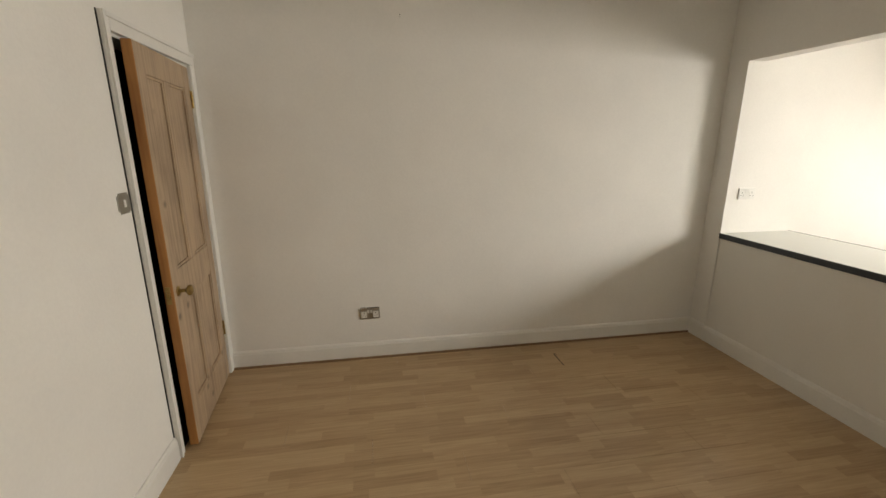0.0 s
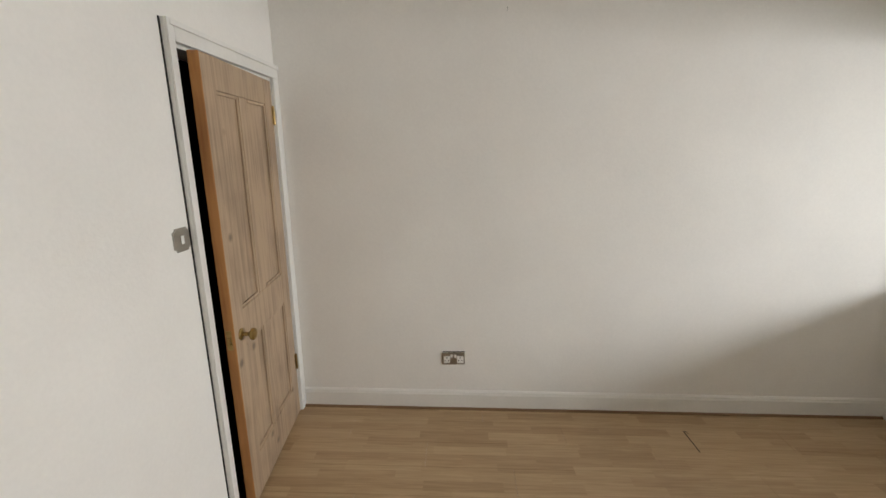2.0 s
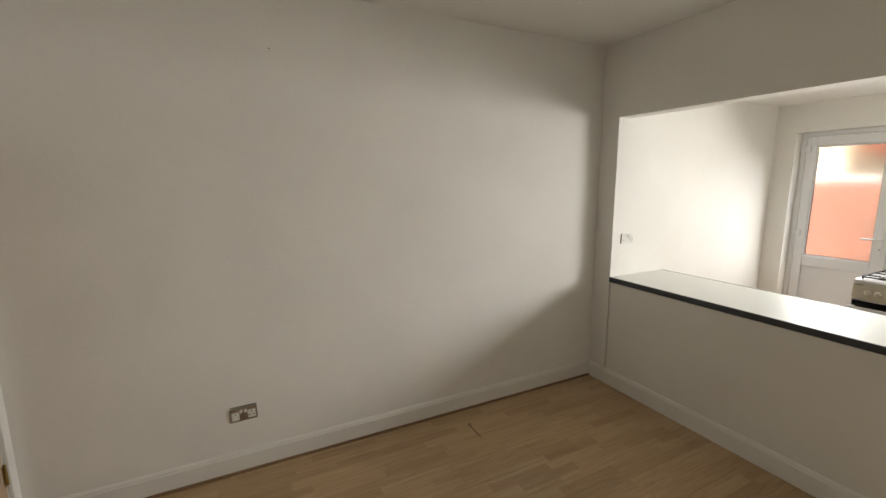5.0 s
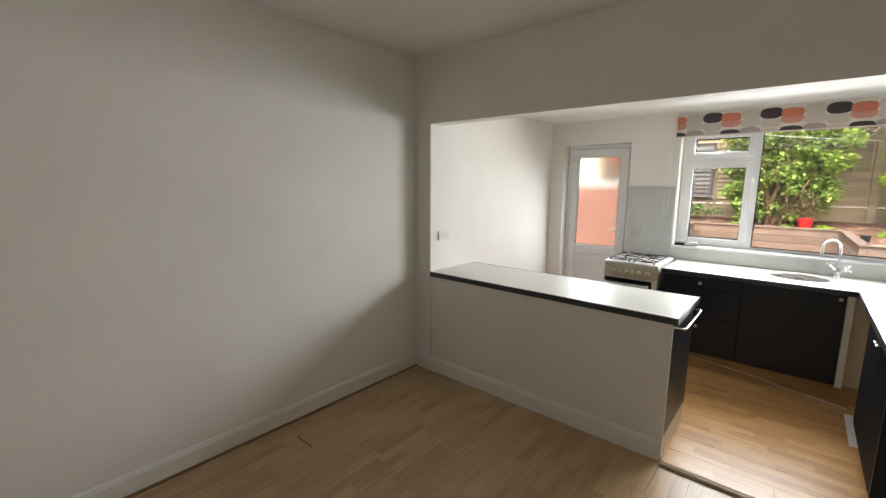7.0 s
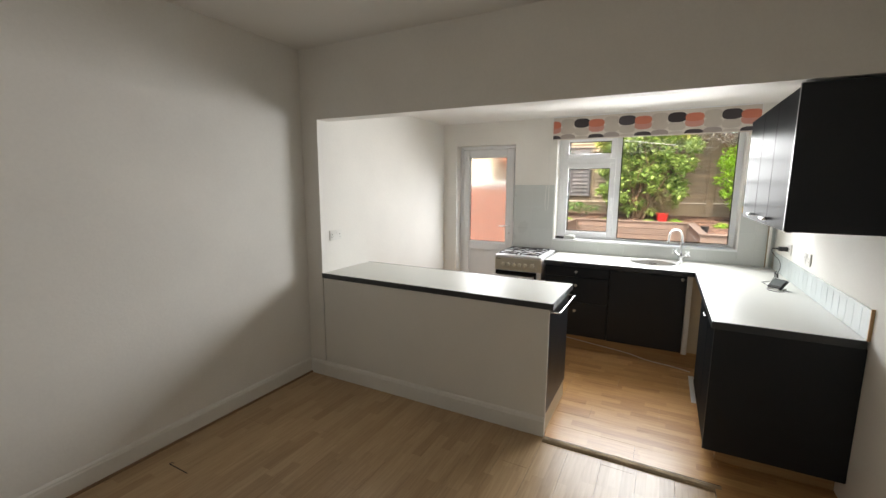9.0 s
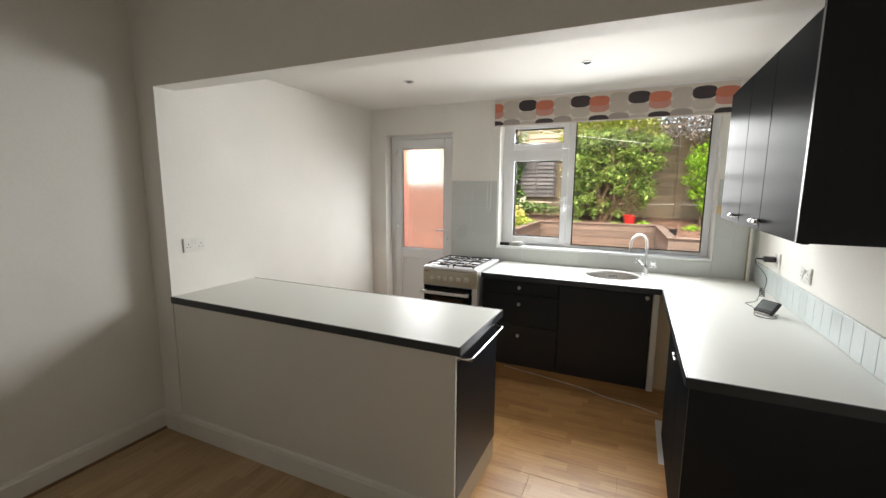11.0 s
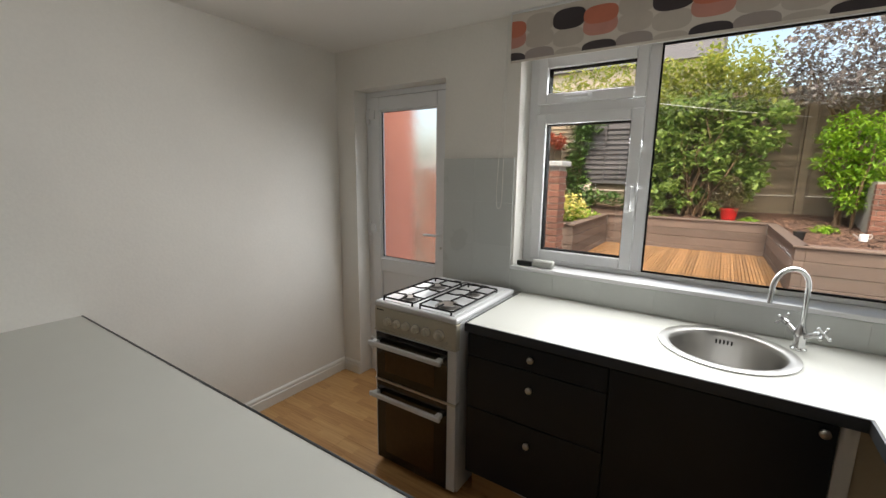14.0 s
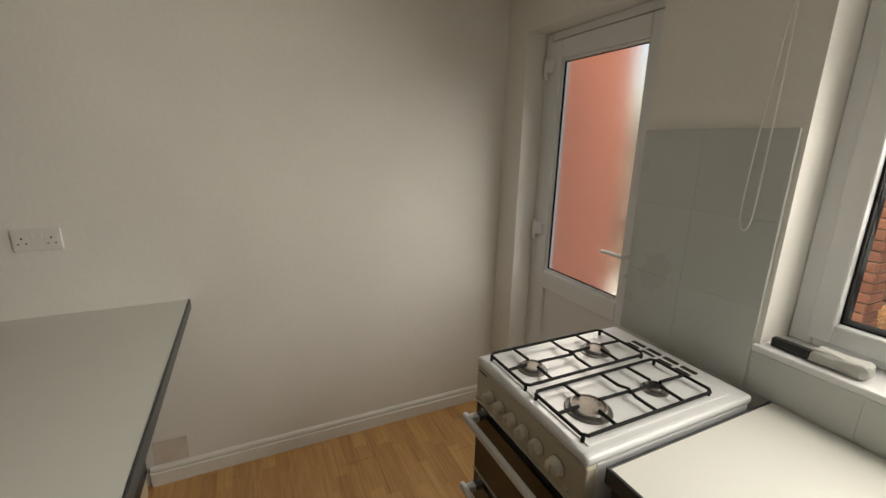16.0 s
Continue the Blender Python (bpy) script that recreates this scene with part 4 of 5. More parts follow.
# ---- back door ----
def back_door():
    d = thing("door_2", (5.21, 2.57, 0), "white plastic back door with frosted glass above", "door", kind="structure")
    X, L0, L1, G0, G1, Z0, Z1 = 5.180, 2.236, 2.905, 2.326, 2.826, 0.942, 2.000
    for y0, y1, z0, z1 in ((BY0 + 0.001, L0 - 0.003, 0, BZ - 0.001), (L1 + 0.003, BY1 - 0.001, 0, BZ - 0.001), (L0 - 0.0025, L1 + 0.0025, 2.092, BZ - 0.001)):
        part("door_frame_member", one_box(X + 0.008, X + 0.078, y0, y1, z0, z1, 0.004), M_UPVC, d)
    part("threshold", one_box(X - 0.005, X + 0.09, L0 - 0.0025, L1 + 0.0025, 0.0, 0.03, 0.004), M_UPVC, d)
    bm = bmesh.new()
    for y0, y1, z0, z1 in ((L0, G0, 0.035, 2.088), (G1, L1, 0.035, 2.088), (G0 + 0.0002, G1 - 0.0002, Z1, 2.088), (G0 + 0.0002, G1 - 0.0002, 0.842, Z0), (G0 + 0.0002, G1 - 0.0002, 0.035, 0.14)):
        box(bm, X, X + 0.06, y0, y1, z0, z1, 0.006)
    leaf = part("leaf", bm, M_UPVC, d)
    part("lower_panel", one_box(X + 0.02, X + 0.045, G0 + 0.0002, G1 - 0.0002, 0.1402, 0.8418), M_UPVC, leaf)
    pane = part("frosted_pane", one_box(X + 0.027, X + 0.033, G0 + 0.0005, G1 - 0.0005, Z0 + 0.0005, Z1 - 0.0005), M_FROST, leaf, "frosted glass pane")
    pane.visible_shadow = False
    bm = bmesh.new()
    for y0, y1, z0, z1 in ((G0 + 0.0006, G0 + 0.012, Z0 + 0.0006, Z1 - 0.0006), (G1 - 0.012, G1 - 0.0006, Z0 + 0.0006, Z1 - 0.0006), (G0 + 0.0122, G1 - 0.0122, Z0 + 0.0006, Z0 + 0.012), (G0 + 0.0122, G1 - 0.0122, Z1 - 0.012, Z1 - 0.0006)):
        box(bm, X + 0.010, X + 0.0268, y0, y1, z0, z1, bevel=0.003)
    part("glazing_bead", bm, M_UPVC, leaf)
    bm = bmesh.new()
    for y0, y1, z0, z1 in ((G0 + 0.012, G0 + 0.0145, Z0 + 0.012, Z1 - 0.012), (G1 - 0.0145, G1 - 0.012, Z0 + 0.012, Z1 - 0.012), (G0 + 0.0147, G1 - 0.0147, Z0 + 0.012, Z0 + 0.0145), (G0 + 0.0147, G1 - 0.0147, Z1 - 0.0145, Z1 - 0.012)):
        box(bm, X + 0.016, X + 0.0266, y0, y1, z0, z1)
    part("gasket", bm, M_GASKET, leaf, "black rubber gasket")
    part("handle_plate", one_box(X - 0.008, X, L0 + 0.028, L0 + 0.058, 1.03, 1.24, 0.003), M_UPVC, leaf)
    hy = L0 + 0.043
    part("lever", tube(bmesh.new(), [(X - 0.008, hy, 1.160), (X - 0.045, hy, 1.160), (X - 0.052, hy + 0.012, 1.161), (X - 0.050, hy + 0.06, 1.163), (X - 0.046, hy + 0.115, 1.159)], 0.008, 10, 1), M_UPVC, leaf, "white lever handle", smooth=True)
    part("lock_barrel", cyl(bmesh.new(), (X - 0.007, hy, 1.075), (X - 0.013, hy, 1.075), 0.008, seg=14), M_STEEL, leaf)
    for z in (1.965, 1.155, 0.25):
        bm = one_box(X - 0.020, X, L1 - 0.045, L1, z - 0.022, z + 0.038, 0.004)
        cyl(bm, (X - 0.012, L1 + 0.008, z - 0.055), (X - 0.012, L1 + 0.008, z + 0.05), 0.010, seg=14)
        box(bm, X - 0.008, X + 0.007, L1 + 0.008, L1 + 0.040, z - 0.05, z + 0.045, 0.003)
        part("hinge", bm, M_UPVC, leaf, "white plastic hinge")


back_door()


# ---- window ----
def window():
    w = thing("window_1", (5.23, 0.85, 1.0), "white plastic window of three panes", "window", kind="structure")
    x0, x1 = 5.208, 5.275
    mem = [(VY0 + 0.001, 0.028, VZ0 + 0.022, VZ1 - 0.001), (1.648, VY1 - 0.001, VZ0 + 0.022, VZ1 - 0.001),
           (0.0282, 1.6478, VZ0 + 0.022, 1.080), (0.0282, 1.6478, 2.19, VZ1 - 0.001), (1.056, 1.108, 1.0802, 2.1898), (1.1082, 1.6478, 1.900, 1.952)]
    for y0, y1, z0, z1 in mem:
        part("window_frame", one_box(x0, x1, y0, y1, z0, z1, 0.005), M_UPVC, w)

    def sash(y0, y1, z0, z1, t, name):
        s = part(name, box(box(box(one_box(x0 - 0.014, x1 - 0.01, y0, y0 + t, z0, z1, 0.006), x0 - 0.014, x1 - 0.01, y1 - t, y1, z0, z1, 0.006), x0 - 0.014, x1 - 0.01, y0 + t + 0.0002, y1 - t - 0.0002, z0, z0 + t, 0.006), x0 - 0.014, x1 - 0.01, y0 + t + 0.0002, y1 - t - 0.0002, z1 - t, z1, 0.006), M_UPVC, w)
        g = part("pane", one_box(5.235, 5.239, y0 + t - 0.004, y1 - t + 0.004, z0 + t - 0.004, z1 - t + 0.004), M_GLASS, s)
        g.visible_shadow = False
        bm = bmesh.new()
        for q in ((y0 + t, y0 + t + 0.006, z0 + t, z1 - t), (y1 - t - 0.006, y1 - t, z0 + t, z1 - t), (y0 + t + 0.0062, y1 - t - 0.0062, z0 + t, z0 + t + 0.006), (y0 + t + 0.0062, y1 - t - 0.0062, z1 - t - 0.006, z1 - t)):
            box(bm, x0 + 0.012, 5.2348, *q)
            box(bm, 5.2392, x1 - 0.008, *q)
        part("gasket", bm, M_GASKET, s, "black rubber gasket")
        return s

    s1 = sash(1.106, 1.660, 1.082, 1.902, 0.057, "side_sash")
    part("handle", box(box(one_box(x0 - 0.024, x0 - 0.014, 1.122, 1.146, 1.46, 1.53, 0.003), x0 - 0.045, x0 - 0.024, 1.127, 1.141, 1.50, 1.522, 0.003), x0 - 0.05, x0 - 0.038, 1.127, 1.141, 1.39, 1.522, 0.004), M_UPVC, s1, "white espagnolette handle")
    s2 = sash(1.106, 1.660, 1.950, 2.192, 0.055, "top_light")
    part("handle", box(box(one_box(x0 - 0.024, x0 - 0.014, 1.36, 1.43, 1.966, 1.990, 0.003), x0 - 0.04, x0 - 0.024, 1.38, 1.40, 1.971, 1.986, 0.003), x0 - 0.05, x0 - 0.038, 1.375, 1.50, 1.971, 1.986, 0.004), M_UPVC, s2, "white handle")
    g = part("fixed_pane", one_box(5.235, 5.239, 0.026, 1.058, 1.078, 2.192), M_GLASS, w)
    g.visible_shadow = False
    bm = bmesh.new()
    for q in ((0.0282, 0.035, 1.0802, 2.1898), (1.049, 1.0558, 1.0802, 2.1898), (0.0352, 1.0488, 1.0802, 1.087), (0.0352, 1.0488, 2.183, 2.1898)):
        box(bm, 5.214, 5.2348, *q)
    part("gasket", bm, M_GASKET, w, "black rubber gasket")
    part("window_sill", one_box(FX - 0.016, FX2 - 0.01, VY0 - 0.012, VY1 + 0.012, VZ0 + 0.0, VZ0 + 0.021, 0.004), M_UPVC, w)


window()


# ---- roller blind ----
def blind():
    b = thing("roller_blind", (5.08, 0.82, 2.35), "roller blind printed with charcoal and coral ovals", "blind")
    y0, y1, z0, z1, x = -0.100, 1.752, 2.146, 2.386, 5.030
    part("fabric", one_box(x, x + 0.0012, y0, y1, z0 + 0.01, z1 - 0.002), M_FABRIC, b)
    part("roller", cyl(bmesh.new(), (x + 0.02, y0, z1 - 0.018), (x + 0.02, y1, z1 - 0.018), 0.017, seg=24), M_FABRIC, b, smooth=True)
    part("bottom_bar", one_box(x - 0.002, x + 0.004, y0, y1, z0, z0 + 0.012, 0.002), M_FABRIC, b)
    part("head_rail", one_box(x - 0.006, FX - 0.001, y0, y1, z1 - 0.003, HK - 0.0005, 0.002), M_UPVC, b, "white head rail")
    for y in (y0 - 0.008, y1 + 0.002):
        part("bracket", one_box(x, FX - 0.001, y, y + 0.006, z1 - 0.045, z1 - 0.0035, 0.002), M_UPVC, b)

    def oval(bm, cy, cz, ry, rz, dx):
        """A rounded printed oval, cut off where the cloth ends."""
        pts = []
        for k in range(40):
            a = 2 * math.pi * k / 40
            c, s = math.cos(a), math.sin(a)
            yy = cy + ry * math.copysign(abs(c) ** 0.72, c)
            zz = cz + rz * math.copysign(abs(s) ** 0.72, s)
            pts.append((x - dx, min(max(yy, y0), y1), min(max(zz, z0 + 0.0005), z1 - 0.003)))
        f = bm.faces.new([bm.verts.new(p) for p in pts])
        f.normal_update()
        if f.normal.x > 0:
            f.normal_flip()

    P = 0.444
    tone = {"dark": M_P_DARK, "pale": M_P_PALE, "mauve": M_P_MAUVE, "orange": M_P_ORANGE, "coral": M_P_PINK}
    for k in range(-1, 6):
        c = 1.452 - P * k
        for name, dy, cz, ry, rz, dx in (("dark", 0, 2.285, 0.080, 0.045, 0.0012), ("coral", -0.147, 2.2345, 0.078, 0.042, 0.0008), ("orange", -0.147, 2.279, 0.078, 0.038, 0.0016), ("pale", 0.147, 2.292, 0.074, 0.042, 0.0004), ("pale", 0.0, 2.205, 0.076, 0.040, 0.0004), ("pale", 0.147, 2.222, 0.074, 0.04, 0.0006),
                                         ("mauve", 0.145, 2.142, 0.078, 0.040, 0.0010), ("dark", -0.147, 2.138, 0.078, 0.034, 0.0014), ("pale", 0.0, 2.130, 0.07, 0.03, 0.0007)):
            if y0 - 0.06 < c + dy < y1 + 0.06:
                bm = bmesh.new()
                oval(bm, c + dy, 2.146 + (cz - 2.125) * 1.05, ry, rz * 1.05, dx)
                part("printed_oval", bm, tone[name], b)
    bm = tube(bmesh.new(), [(5.036, 1.775, 2.37), (5.038, 1.777, 1.9), (5.040, 1.778, 1.48), (5.041, 1.784, 1.39), (5.042, 1.798, 1.373), (5.043, 1.814, 1.39), (5.044, 1.817, 1.48), (5.046, 1.804, 1.78), (5.046, 1.787, 2.05), (5.046, 1.779, 2.37)], 0.0022, 6, 2)
    part("pull_chain", bm, M_WHITEP, b, "white beaded pull chain", smooth=True)


blind()


# ---- downlights ----
for lx, ly in ((4.177, 2.171), (4.203, 0.880)):
    dl = thing("downlight", (lx, ly, HK), "recessed chrome ceiling downlight, switched off", "downlight", "ceiling downlights")
    part("bezel", lathe(bmesh.new(), [(0.041, -0.0005), (0.041, -0.005), (0.036, -0.008), (0.029, -0.006), (0.027, -0.001)], (lx, ly, HK), seg=32), M_CHROME, dl, smooth=True)
    part("lamp", lathe(bmesh.new(), [(0.026, -0.0005), (0.026, -0.0045), (0.012, -0.0035), (0.004, -0.003)], (lx, ly, HK), seg=24), M_DARK, dl, smooth=True)


# ---- small things on sill and worktop ----
br = thing("scrubbing_brush", (5.11, 1.60, VZ0 + 0.021), "black-handled brush in clear wrap on the sill", "brush")
part("handle", one_box(5.085, 5.110, 1.600, 1.692, VZ0 + 0.0215, VZ0 + 0.05, 0.006), M_BLACK, br)
bm = one_box(5.080, 5.130, 1.480, 1.598, VZ0 + 0.0215, VZ0 + 0.062, 0.012, 3)
bmesh.ops.subdivide_edges(bm, edges=bm.edges, cuts=2, use_grid_fill=True)
for v in bm.verts:
    w = noise.noise_vector(v.co * 90) * 0.006
    v.co += Vector((w.x, w.y, abs(w.z)))
part("wrapped_head", bm, M_GROUT, br, "crumpled clear wrap over the head")


def monitor():
    m = thing("energy_monitor", (4.06, -0.15, CT), "small black desktop energy monitor with grey screen", "monitor")
    base = pose(4.03, -0.14, CT + 0.001, 0, 0, -140)
    tilt = base @ pose(0, 0, 0.010, -46, 0, 0)
    for name, mat, g, bev in (("case", M_BLACK, (-0.052, 0.052, -0.006, 0.012, 0.0, 0.085), 0.005), ("screen", M_SCREEN, (-0.042, 0.042, -0.0075, -0.0061, 0.02, 0.076), 0.0)):
        bm = one_box(*g, bevel=bev)
        bmesh.ops.transform(bm, matrix=tilt, verts=bm.verts)
        part(name, bm, mat, m)
    bm = one_box(-0.04, 0.04, -0.012, 0.07, 0.0, 0.010, 0.003)
    bmesh.ops.transform(bm, matrix=base, verts=bm.verts)
    part("stand", bm, M_WHITEP, m, "pale stand")
    bm = tube(bmesh.new(), [(4.575, -0.205, 1.146), (4.57, -0.20, 1.12), (4.53, -0.27, 1.04), (4.49, -0.25, 0.96), (4.46, -0.22, 0.925), (4.42, -0.20, 0.914), (4.36, -0.19, 0.914), (4.30, -0.15, 0.914), (4.26, -0.10, 0.914), (4.21, -0.12, 0.914), (4.15, -0.13, 0.914), (4.09, -0.12, 0.916)], 0.0022, 6, 2)
    for k in range(3):
        a = [(4.47 + 0.03 * math.cos(t * 0.63) + 0.003 * k, -0.235 + 0.012 * math.sin(t * 0.63), 0.945 + 0.022 * math.sin(t * 0.63 + k)) for t in range(11)]
        tube(bm, a, 0.0022, 6)
    tube(bm, [(4.06, -0.11, 0.914), (3.98, -0.09, 0.914), (3.93, -0.14, 0.914), (3.95, -0.19, 0.914), (4.0, -0.19, 0.914)], 0.0022, 6, 2)
    part("cable", bm, M_BLACK, m, "thin black cable", smooth=True)
    bm = one_box(4.55, 4.60, SY + 0.011, SY + 0.075, 1.13, 1.165, 0.006)
    cyl(bm, (4.575, SY + 0.075, 1.148), (4.575, SY + 0.115, 1.148), 0.007, 0.004, 10)
    part("plug", bm, M_BLACK, m, "black plug-in adapter")


monitor()
thr = thing("threshold_strip", (2.81, 0.74, 0), "worn metal threshold strip between the two floors", "threshold strip", kind="structure")
part("strip", extrude_profile(bmesh.new(), [(-0.022, 0.0005), (-0.019, 0.007), (-0.008, 0.016), (0.008, 0.021), (0.017, 0.0185), (0.019, 0.0005)], (2.808, 0.22, 0), (2.808, 1.203, 0), (1, 0, 0)), M_STRIP, thr)
part("dark_gap", one_box(2.829, 2.835, 0.22, 1.203, KF - 0.004, KF + 0.0012), M_DARK, thr, "dark gap along the strip")
for k in range(3):
    x = 3.80 + 0.172 * k
    wt = thing("loose_tile", (x, 0.29, 0), "white ceramic tile showing beside the floor covering", "tile", "white floor tiles")
    part("tile", one_box(x, x + 0.168, 0.2485, 0.318, KF + 0.0005, KF + 0.004, 0.001), M_UPVC, wt)


# ---- garden ----
before_garden = set(bpy.data.objects)
tagged(part("ground", one_box(-300, 300, -300, 300, -0.3, -0.06), M_LAWN), "bare garden earth reaching the horizon", "ground", kind="structure")
tagged(part("paving", one_box(FX2, 7.9, -6, 8, -0.058, -0.01), M_COPING), "grey paving beside the house", "paving", kind="structure")
BEDX, BZT, DKZ = 11.5, 0.58, 0.03


def sleeper_run(p0, p1, name_at, label):
    """A low wall of stacked sleepers between two points."""
    w = thing("sleeper_wall", name_at, label, "raised bed", "raised bed walls")
    p0, p1 = Vector(p0), Vector(p1)
    d = (p1 - p0).normalized()
    n = Vector((-d.y, d.x, 0))
    L = (p1 - p0).length
    for k in range(4):
        z0 = -0.04 + k * 0.148
        bm = one_box(0, L, 0.0 + 0.004 * (k % 2), 0.10, z0, z0 + 0.144, 0.006)
        bmesh.ops.transform(bm, matrix=Matrix.Translation(p0) @ Matrix(((d.x, n.x, 0, 0), (d.y, n.y, 0, 0), (0, 0, 1, 0), (0, 0, 0, 1))), verts=bm.verts)
        part("sleeper", bm, M_SLEEPER, w)
    bm = one_box(-0.02, L + 0.02, -0.02, 0.13, 0.552, BZT, 0.005)
    bmesh.ops.transform(bm, matrix=Matrix.Translation(p0) @ Matrix(((d.x, n.x, 0, 0), (d.y, n.y, 0, 0), (0, 0, 1, 0), (0, 0, 0, 1))), verts=bm.verts)
    part("capping", bm, M_SLEEPER, w)


sleeper_run((BEDX, 2.53, 0), (BEDX, 0.02, 0), (BEDX, 1.3, 0), "weathered brown timber sleeper wall at the back of the deck")
sleeper_run((9.27, 2.53, 0), (BEDX, 2.53, 0), (10.4, 2.55, 0), "weathered brown timber sleeper wall beside the deck")
sleeper_run((9.27, 3.9, 0), (9.27, 2.63, 0), (9.27, 3.2, 0), "weathered brown timber sleeper bed front")
sleeper_run((BEDX, 0.02, 0), (8.95, -0.06, 0), (10.3, 0, 0), "weathered brown timber sleeper wall beside the deck")
sleeper_run((8.95, -0.16, 0), (8.95, -3.0, 0), (8.95, -1.5, 0), "weathered brown timber sleeper bed front")


def soil(name, x0, x1, y0, y1, z_front, z_back, label):
    bm = bmesh.new()
    nx, ny = 40, 40
    grid = []
    for i in range(nx + 1):
        row = []
        for j in range(ny + 1):
            x, y = x0 + (x1 - x0) * i / nx, y0 + (y1 - y0) * j / ny
            z = z_front + (z_back - z_front) * i / nx + 0.03 * noise.noise((x * 2.3, y * 2.3, 0)) + 0.018 * noise.noise((x * 11, y * 11, 3))
            row.append(bm.verts.new((x, y, z)))
        grid.append(row)
    for i in range(nx):
        for j in range(ny):
            bm.faces.new((grid[i][j], grid[i + 1][j], grid[i + 1][j + 1], grid[i][j + 1]))
    tagged(part(name, bm, M_SOIL), label, "soil", kind="stuff")


soil("soil_back", BEDX + 0.1, 14.0, -6, 7, 0.52, 0.80, "bark mulch and soil at the back of the raised bed")
soil("soil_left", 9.37, BEDX + 0.1, 2.63, 7, 0.50, 0.52, "soil in the side raised bed")
soil("soil_right", 9.05, BEDX + 0.1, -6, -0.08, 0.49, 0.52, "bark mulch in the side raised bed")


def mulch(name, n, areas, label):
    """Loose bark chips lying on the soil."""
    verts, faces = [], []
    for x0, x1, y0, y1, z0, z1 in areas:
        for _ in range(n):
            x, y = rng0.uniform(x0, x1), rng0.uniform(y0, y1)
            z = z0 + (z1 - z0) * (x - x0) / (x1 - x0) + 0.03 * noise.noise((x * 2.3, y * 2.3, 0)) + 0.018 * noise.noise((x * 11, y * 11, 3)) + 0.006
            a, l, w, t = rng0.uniform(0, 6.28), rng0.uniform(0.02, 0.06), rng0.uniform(0.01, 0.022), rng0.uniform(-0.3, 0.3)
            c, q = math.cos(a), math.sin(a)
            k = len(verts)
            for du, dv, dz in ((-1, -1, 0), (1, -0.7, t * 0.03), (0.8, 1, t * 0.03 + 0.004), (-1, 0.8, 0.004), (0, 0, 0.014)):
                verts.append((x + du * l * c - dv * w * q, y + du * l * q + dv * w * c, z + dz))
            faces += [(k, k + 1, k + 4), (k + 1, k + 2, k + 4), (k + 2, k + 3, k + 4), (k + 3, k, k + 4)]
    me = bpy.data.meshes.new(name)
    me.from_pydata(verts, [], faces)
    me.materials.append(M_CHIP)
    tagged(new(name, me), label, "bark chips", kind="stuff")


rng0 = np.random.default_rng(3)
mulch("bark_chips", 2600, [(BEDX + 0.15, 12.7, -2.2, 2.4, 0.525, 0.655), (9.08, BEDX + 0.1, -1.9, -0.12, 0.49, 0.52)], "loose reddish-brown bark chips on the bed")

# fences of overlapping boards
def fence_panel(x, y0, y1, z0, z1, mat, label, along="y", at=0.0):
    f = thing("lapped_fence", (x, (y0 + y1) / 2, z0), label, "fence", "garden fence panels")
    n = int((z1 - z0) / 0.105)
    for k in range(n):
        z = z0 + k * 0.105
        bm = bmesh.new()
        steps = 8
        prev = None
        for s in range(steps + 1):
            u = y0 + (y1 - y0) * s / steps
            w = 0.006 * noise.noise((u * 2.1, z * 9, 1.5))
            if along == "y":
                q = [(x + 0.020, u, z + w), (x - 0.012, u, z + w), (x + 0.026, u, z + 0.128 + w), (x + 0.038, u, z + 0.128 + w)]
            else:
                q = [(u, x - 0.020, z + w), (u, x - 0.052, z + w), (u, x - 0.014, z + 0.128 + w), (u, x - 0.002, z + 0.128 + w)]
            cur = [bm.verts.new(c) for c in q]
            if prev:
                for a in range(4):
                    bm.faces.new((prev[a], prev[(a + 1) % 4], cur[(a + 1) % 4], cur[a]))
            prev = cur
        bmesh.ops.recalc_face_normals(bm, faces=bm.faces)
        part("board", bm, mat, f)
    for u in (y0 + 0.02, (y0 + y1) / 2, y1 - 0.05):
        if along == "y":
            part("batten", one_box(x - 0.028, x - 0.008, u, u + 0.035, z0, z1, 0.003), mat, f)
        else:
            part("batten", one_box(u, u + 0.035, x - 0.01, x + 0.012, z0, z1, 0.003), mat, f)
    if along == "y":
        part("top_rail", one_box(x - 0.01, x + 0.04, y0, y1, z1 + 0.01, z1 + 0.04, 0.004), mat, f)


def fence_post(x, y, z0, z1):
    p = thing("fence_post", (x, y, z0), "weathered square fence post", "fence post", "garden fence posts")
    part("post", one_box(x - 0.045, x + 0.045, y - 0.066, y + 0.066, z0, z1, 0.006), M_FENCE, p)


FENX = 12.75
for y0, mat, zt in ((-4.1, M_FENCE, 2.75), (-2.28, M_FENCE, 2.75), (-0.40, M_FENCE, 2.95), (1.46, M_FENCE, 2.85), (3.55, M_FENCE, 2.6)):
    fence_panel(FENX, y0, y0 + 1.76, 1.0, zt, mat, "brown lapped timber fence panel at the garden end")
    part_b = thing("gravel_board", (FENX, y0 + 0.9, 0.7), "weathered gravel board under a fence panel", "gravel board", "gravel boards")
    part("board", one_box(FENX, FENX + 0.03, y0, y0 + 1.76, 0.62, 0.985), M_FENCE, part_b)
fence_panel(FENX - 0.10, 2.42, 3.42, 1.14, 2.45, M_FENCE_DK, "dark blue-black painted lapped fence panel")
for y in (-2.33, -0.46, 1.41, 3.48):
    fence_post(FENX - 0.02, y, 0.6, 3.0)
for x0 in (9.0, 10.85):
    fence_panel(3.95, x0, x0 + 1.8, 0.5, 2.15, M_FENCE, "weathered side fence panel", "x")
